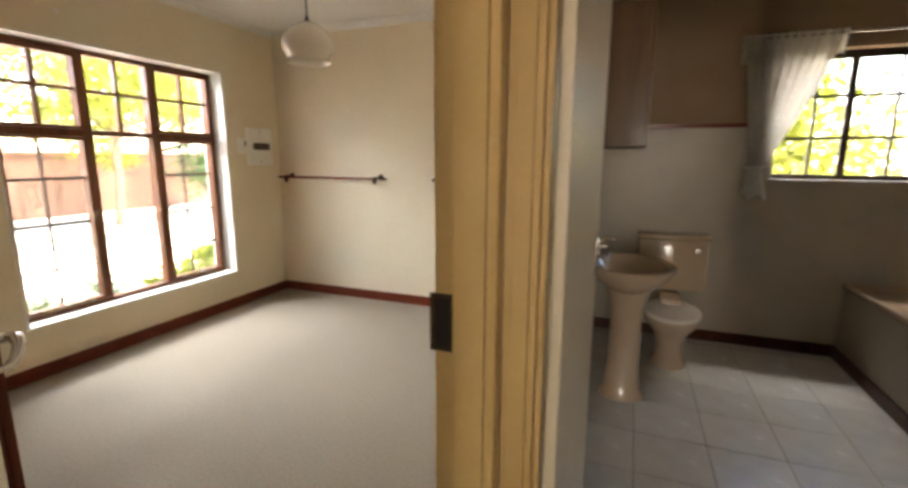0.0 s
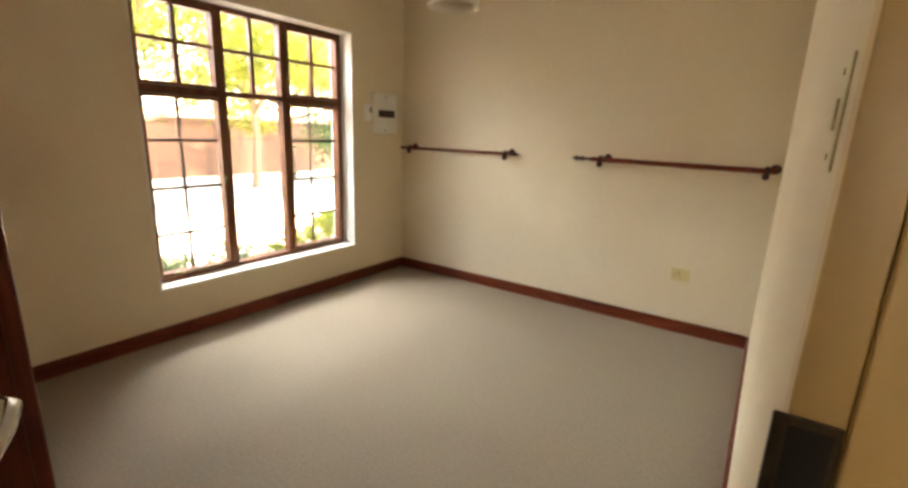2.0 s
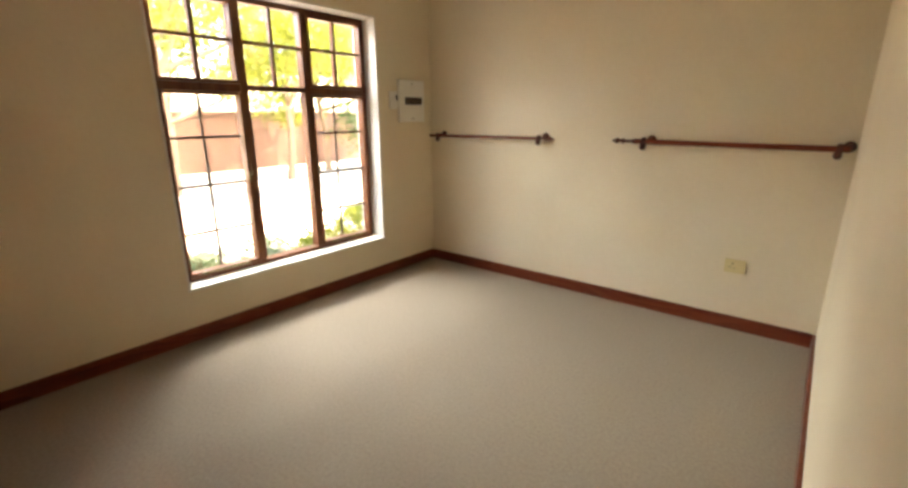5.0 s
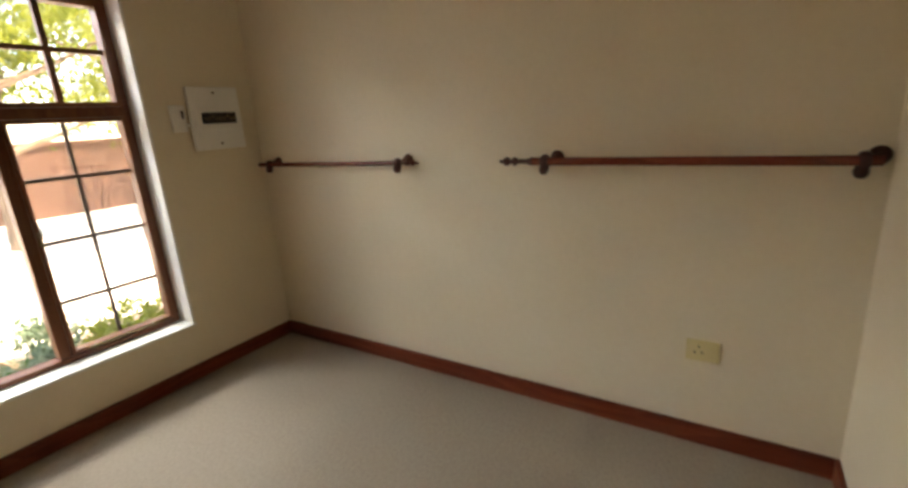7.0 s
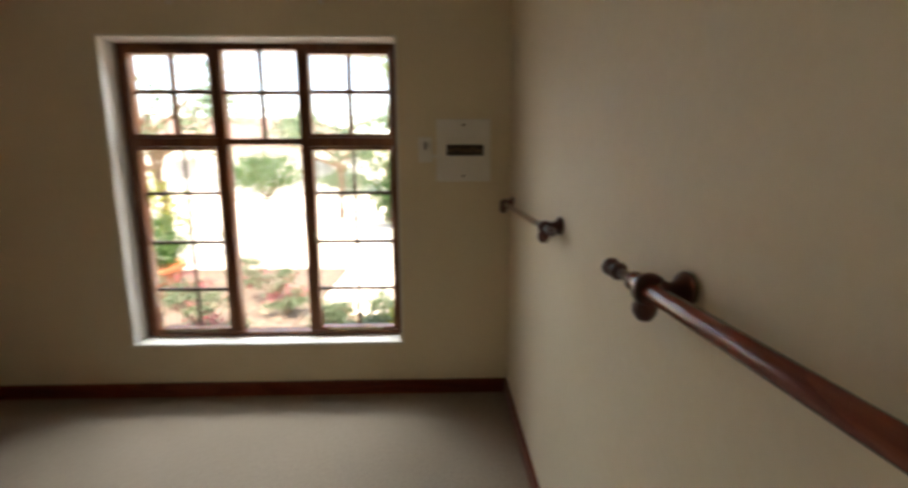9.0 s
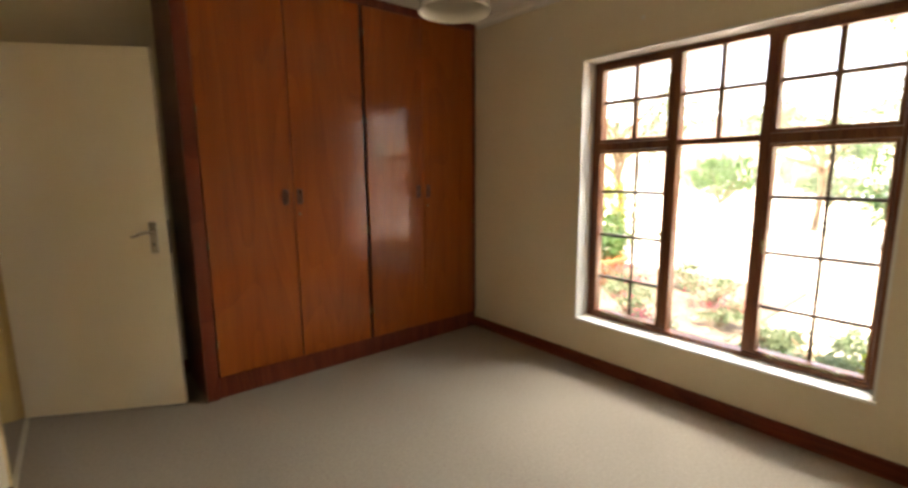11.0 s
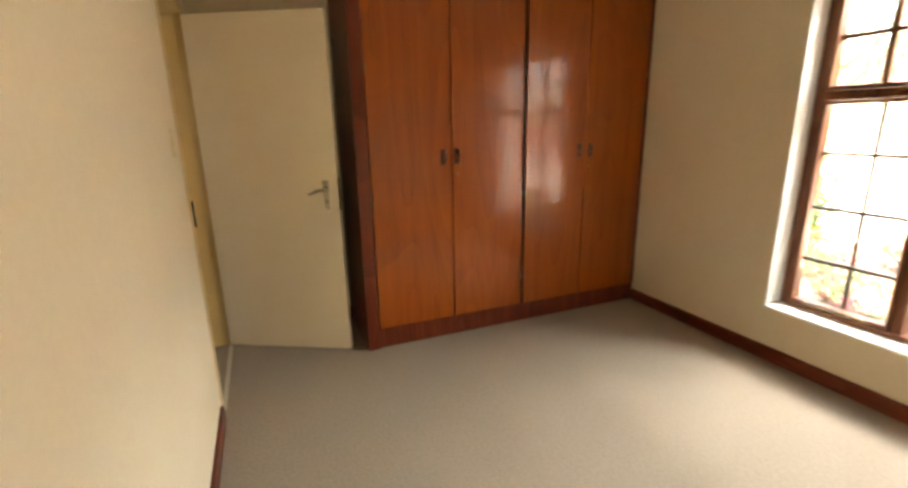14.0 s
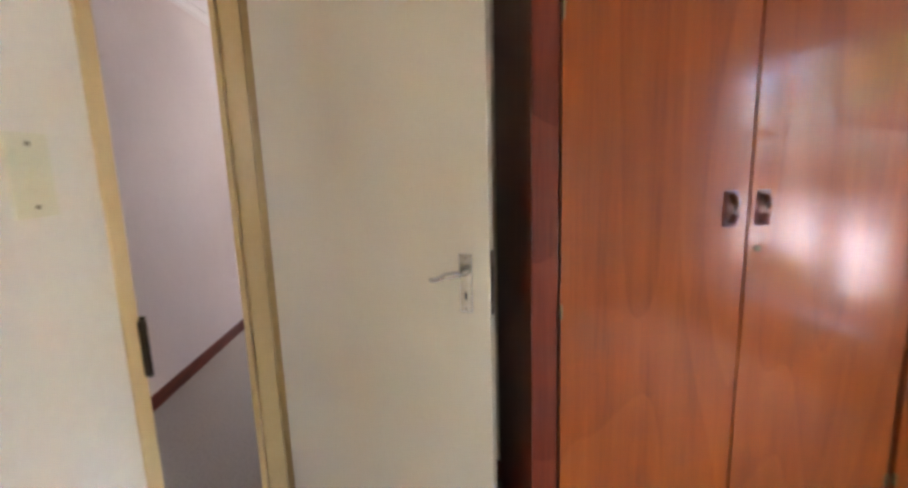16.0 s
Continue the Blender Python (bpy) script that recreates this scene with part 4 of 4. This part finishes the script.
# ---- lounge glimpse: pigeonhole shelf ----
shelf = thing("pigeonhole_shelf", "small brown wooden pigeonhole shelf on the corridor wall", "shelf", (CX1, -3.0, 0.95))
ORANGE = wood("orange_shelf_wood", rgb("7A3A18"), rgb("98501F"), rgb("AF6A34"), rough=0.4, coat=0.2)
framed(shelf, "back", boxes([(CX1 - 0.012, CX1 - 0.001, -3.3, -2.7, 0.93, 1.70)]), ORANGE)
for y in (-3.3, -3.0, -2.716):
    framed(shelf, "upright", boxes([(CX1 - 0.12, CX1 - 0.012, y, y + 0.016, 0.93, 1.70)], 0.002), ORANGE)
for z in (0.93, 1.12, 1.31, 1.5, 1.684):
    framed(shelf, "shelf_board", boxes([(CX1 - 0.118, CX1 - 0.013, -3.284, -2.716, z, z + 0.016)], 0.002), CREAM)
chest = thing("low_cabinet", "orange-yellow wooden cabinet front under the shelf", "cabinet", (CX1, -3.0, 0.6))
framed(chest, "front", boxes([(CX1 - 0.10, CX1 - 0.001, -3.3, -2.7, 0.60, 0.90)], 0.004), mat("yellow_wood", rgb("C98A3C"), rgb("D89C4C"), rough=0.4))

# ---- garden ----
GZ = -0.25
setting("ground", boxes([(-400, 400, -400, 400, GZ - 0.5, GZ)]), PAVE, "pale sunlit paving and open ground", "ground")
setting("garden_bed", boxes([(-5.6, -3.75, 2.2, 6.5, GZ, GZ + 0.05)], 0.01), SOIL, "planted bed of brown soil under the window", "flower bed")
setting("garden_bed", boxes([(-7.9, -3.75, -2.6, 2.2, GZ, GZ + 0.06)], 0.01), SOIL, "planted bed of brown soil by the paving", "flower bed")


def leaf_mass(bm, centre, spread, n, size, rnd, ragged=0.35):
    """Many small pointed leaves, in clumps with gaps, round a centre."""
    clumps = []
    for _ in range(max(5, n // 60)):
        d = Vector((rnd.gauss(0, 1), rnd.gauss(0, 1), rnd.gauss(0, 1))).normalized() * rnd.uniform(0.45, 1.0)
        clumps.append(Vector((d.x * spread[0], d.y * spread[1], d.z * spread[2])))
    for _ in range(n):
        c = rnd.choice(clumps)
        p = Vector(centre) + c + Vector((rnd.gauss(0, ragged * spread[0]), rnd.gauss(0, ragged * spread[1]), rnd.gauss(0, ragged * spread[2]))) * 0.6
        q = Euler((rnd.uniform(-1.2, 1.2), rnd.uniform(-1.2, 1.2), rnd.uniform(0, 6.3))).to_quaternion()
        s = size * rnd.uniform(0.6, 1.3)
        vs = [bm.verts.new(p + q @ Vector(v)) for v in ((-s, 0, 0), (0, -0.38 * s, 0.1 * s), (s, 0, -0.05 * s), (0, 0.38 * s, 0.1 * s))]
        bm.faces.new(vs)


def shrub(at, r, h, n, size, material, label, seed, accent=None):
    rnd = random.Random(seed)
    t = thing("shrub", label, "shrub", at)
    st = bmesh.new()
    for k in range(7):
        a = rnd.uniform(0, 6.28)
        tube(st, [(0, 0, 0), (0.3 * r * math.cos(a), 0.3 * r * math.sin(a), h * 0.35), (0.7 * r * math.cos(a), 0.7 * r * math.sin(a), h * 0.75)], [0.02 * h + 0.004, 0.012 * h + 0.003, 0.004], 6)
    part("stems", st, BARK, t)
    bm = bmesh.new()
    leaf_mass(bm, (0, 0, h * 0.55), (r * 0.75, r * 0.75, h * 0.4), n, size, rnd)
    part("foliage", bm, material, t)
    if accent is not None:
        ab = bmesh.new()
        leaf_mass(ab, (0, 0, h * 0.7), (r * 0.7, r * 0.7, h * 0.35), n // 4, size * 0.8, rnd)
        part("red_leaves", ab, accent, t, "pinkish red leaves")
    return t


def tree(at, height, crown_r, n, size, material, label, seed, lean=0.0):
    rnd = random.Random(seed)
    t = thing("tree", label, "tree", at)
    tb = bmesh.new()
    th = height * 0.55
    tube(tb, [(0, 0, -0.1), (lean * 0.3, 0.05, th * 0.4), (lean * 0.7, -0.05, th * 0.75), (lean, 0, th)], [0.035 * height * 0.6, 0.028 * height * 0.55, 0.022 * height * 0.55, 0.012 * height], 10)
    tips = []
    for k in range(9):
        a, e = k * 2.4 + rnd.uniform(-0.4, 0.4), rnd.uniform(0.25, 1.0)
        s = Vector((lean * 0.6, 0, th * rnd.uniform(0.45, 0.98)))
        d = Vector((math.cos(a), math.sin(a), e)).normalized() * crown_r * rnd.uniform(0.7, 1.1)
        tube(tb, [s, s + d * 0.5 + Vector((0, 0, -0.05)), s + d], [0.012 * height, 0.007 * height, 0.003 * height], 7)
        tips.append(s + d)
    part("trunk", tb, BARK, t, "", True)
    bm = bmesh.new()
    for tip in tips:
        leaf_mass(bm, tip, (crown_r * 0.42, crown_r * 0.42, crown_r * 0.3), n // 9, size, rnd, 0.4)
    part("crown", bm, material, t)
    return t


tree((-11.5, 7.6, GZ), 5.2, 2.3, 9500, 0.075, LEAFY, "garden tree with yellow-green leaves and forked pale trunk", 3, 0.3)
tree((-12.6, 9.6, GZ), 5.6, 2.5, 9500, 0.075, LEAFY, "garden tree with yellow-green leaves near the brick wall", 4, -0.4)
tree((-11.0, 4.6, GZ), 6.0, 2.4, 9000, 0.075, LEAFY, "tall garden tree with sparse yellow-green leaves", 5, 0.2)
tree((-9.3, -1.3, GZ), 4.6, 1.5, 1300, 0.07, LEAFD, "thin tree with sparse grey-green leaves over the bed", 6, 0.3)
tree((-15.5, 0.5, GZ), 5.0, 1.8, 2000, 0.1, LEAFD, "distant tree with sparse leaves beyond the paving", 8, -0.2)
shrub((-11.6, 10.6, GZ), 1.3, 2.2, 2600, 0.07, LEAFG, "tall dense green shrub before the brick wall", 11)
shrub((-24.5, -5.2, GZ), 2.6, 2.4, 4200, 0.09, LEAFG, "large green shrub across the paving", 12)
shrub((-26.5, -1.5, GZ), 1.8, 1.6, 1500, 0.12, LEAFD, "grey-green shrub across the paving", 13)
shrub((-13.6, 2.4, GZ), 1.4, 2.1, 2600, 0.07, LEAFG, "green shrub at the end of the brick wall", 16)
shrub((-8.3, -1.3, GZ), 1.0, 1.7, 2200, 0.05, LEAFY, "yellow-green leafy shrub in the garden bed", 14)
shrub((-7.3, -0.4, GZ + 0.06), 0.7, 0.95, 1800, 0.04, LEAFG, "low bright green shrub in the garden bed", 15)
for k, (x, y, r, h, m, s) in enumerate([(-4.5, 3.55, 0.33, 0.5, LEAFY, 0.035), (-4.9, 3.05, 0.38, 0.42, LEAFD, 0.035), (-4.75, 4.2, 0.45, 0.6, LEAFY, 0.035), (-5.2, 2.6, 0.3, 0.36, LEAFD, 0.03),
                                        (-4.4, 2.75, 0.28, 0.34, LEAFG, 0.03), (-5.3, 4.9, 0.45, 0.5, LEAFG, 0.04)]):
    shrub((x, y, GZ + 0.05), r, h, 900, s, m, "low leafy plant in the bed under the window", 20 + k)
for k, (x, y, r, h) in enumerate([(-5.3, 1.25, 0.4, 0.4), (-5.0, 0.55, 0.4, 0.42), (-6.0, 0.65, 0.45, 0.4), (-4.7, 1.7, 0.3, 0.32), (-6.3, 1.65, 0.42, 0.38), (-5.65, 2.0, 0.35, 0.3), (-6.9, 1.1, 0.4, 0.4)]):
    shrub((x, y, GZ + 0.055), r, h, 520, 0.028, LEAFD, "low grey-green plant with pinkish red leaves", 40 + k, LEAFR)
# fallen leaves and pebbles over the beds
lit = random.Random(91)
lb = bmesh.new()
for _ in range(3200):
    x, y = lit.uniform(-7.8, -3.85), lit.uniform(-2.4, 5.8)
    if y > 2.2 and x < -5.5:
        continue
    p = Vector((x, y, GZ + 0.068))
    q = Euler((lit.uniform(-0.5, 0.5), lit.uniform(-0.5, 0.5), lit.uniform(0, 6.3))).to_quaternion()
    k = lit.uniform(0.015, 0.045)
    lb.faces.new([lb.verts.new(p + q @ Vector(v)) for v in ((-k, 0, 0), (0, -0.5 * k, 0.15 * k), (k, 0, 0), (0, 0.5 * k, 0.15 * k))])
tagged(part("leaf_litter", lb, mat("dry_leaves", rgb("7C6E60"), rgb("9A8C7C"), scale=9, rough=0.9, bump=0.2)), "pale dry leaf litter scattered over the garden beds", "leaf litter", "", "stuff")
# terracotta trough
pot = thing("plant_trough", "terracotta plant trough in the garden bed", "plant pot", (-6.4, 0.1, GZ + 0.06))
tr = bmesh.new()
lathe(tr, [(0, 0), (0.24, 0), (0.33, 0.30), (0.36, 0.31), (0.36, 0.36), (0.31, 0.36), (0.30, 0.28), (0, 0.28)], Matrix.Diagonal((1.5, 1, 1, 1)), 28)
part("pot", tr, TERRA, pot, "", True)
pf = bmesh.new()
leaf_mass(pf, (0, 0, 0.5), (0.45, 0.3, 0.18), 900, 0.045, random.Random(77))
part("plant", pf, LEAFG, pot, "green leafy plant")

# house across the paving
hs = thing("neighbouring_house", "pale neighbouring house with a tiled hipped roof", "house", (-33, -10, GZ))
part("wall", boxes([(-4, 4, -9, 9, 0, 2.9)]), REVEAL, hs)
rf = bmesh.new()
lo = [rf.verts.new(v) for v in ((4.9, -9.9, 2.75), (4.9, 9.9, 2.75), (-4.9, 9.9, 2.75), (-4.9, -9.9, 2.75))]
hi = [rf.verts.new(v) for v in ((0, -5, 4.9), (0, 5, 4.9))]
for f in ((lo[0], lo[1], hi[1], hi[0]), (lo[1], lo[2], hi[1]), (lo[2], lo[3], hi[0], hi[1]), (lo[3], lo[0], hi[0]), (lo[3], lo[2], lo[1], lo[0])):
    rf.faces.new(f)
part("roof", rf, ROOFT, hs, "brown tiled roof")
for y in (-6, -1.5, 3, 6.5):
    w = part("window", boxes([(4.001, 4.05, y - 0.8, y + 0.8, 0.9, 2.1)], 0.01), TILE, hs)
    part("pane", boxes([(4.051, 4.06, y - 0.72, y - 0.04, 0.97, 2.03)]), GLASS, w)
    part("pane", boxes([(4.051, 4.06, y + 0.04, y + 0.72, 0.97, 2.03)]), GLASS, w)

# brick garden wall: mortar core and separate bricks
bwall = tagged(part("brick_wall", boxes([(-14.9, -14.71, 2.0, 22.0, GZ, 1.42)]), MORTAR), "red brick garden wall at the far side of the paving", "garden wall", "", "structure")
cap = part("coping", boxes([(-14.95, -14.66, 2.0, 22.0, 1.42, 1.50)], 0.01), BRICK, bwall)
# shrubs outside the bathroom window
shrub((1.6, 7.0, GZ), 1.6, 3.0, 3000, 0.09, LEAFY, "tall yellow-green shrub outside the bathroom window", 60)

# ---- pieces: bathroom floor tiles, bricks ----
TS = 0.33
tile_me = mesh_of("tile", boxes([(0, TS - 0.005, 0, TS - 0.005, -0.004, 0.0)], 0.001), TILE)
bed = bpy.data.objects["bathroom_screed"]
for i in range(6):
    for j in range(9):
        x, y = XC + 0.01 + i * TS, 1.30 + j * TS
        if x > 1.25 or y > 4.0:
            continue
        o = new("tile", tile_me)
        o.location = (x, y, 0.0)
        o.parent = bed
brick_me = mesh_of("brick", boxes([(-14.712, -14.70, 0.005, 0.215, 0.0, 0.065)], 0.002), BRICK)
near, rest_rows = 0, []
for r in range(22):
    z = GZ + 0.01 + r * 0.0755
    for k in range(90):
        y = 2.0 + k * 0.222 + (0.111 if r % 2 else 0.0)
        if y > 21.75:
            continue
        if 7.0 < y < 10.0 and near < 300:
            o = new("brick", brick_me)
            o.location = (0, y, z)
            o.parent = bwall
            near += 1
        else:
            rest_rows.append((y + 0.005, z))
vs, fs = [], []
for y, z in rest_rows:
    n = len(vs)
    vs += [(x, y + a, z + b) for x in (-14.712, -14.70) for a, b in ((0, 0), (0.21, 0), (0.21, 0.065), (0, 0.065))]
    fs += [(n + 4, n + 5, n + 6, n + 7), (n, n + 4, n + 7, n + 3), (n + 1, n + 2, n + 6, n + 5), (n + 3, n + 7, n + 6, n + 2), (n, n + 1, n + 5, n + 4)]
me = bpy.data.meshes.new("brickwork")
me.from_pydata(vs, [], fs)
me.materials.append(BRICK)
rest_ob = new("brickwork", me)
rest_ob.parent = bwall
rest_ob["kind"] = "stuff"
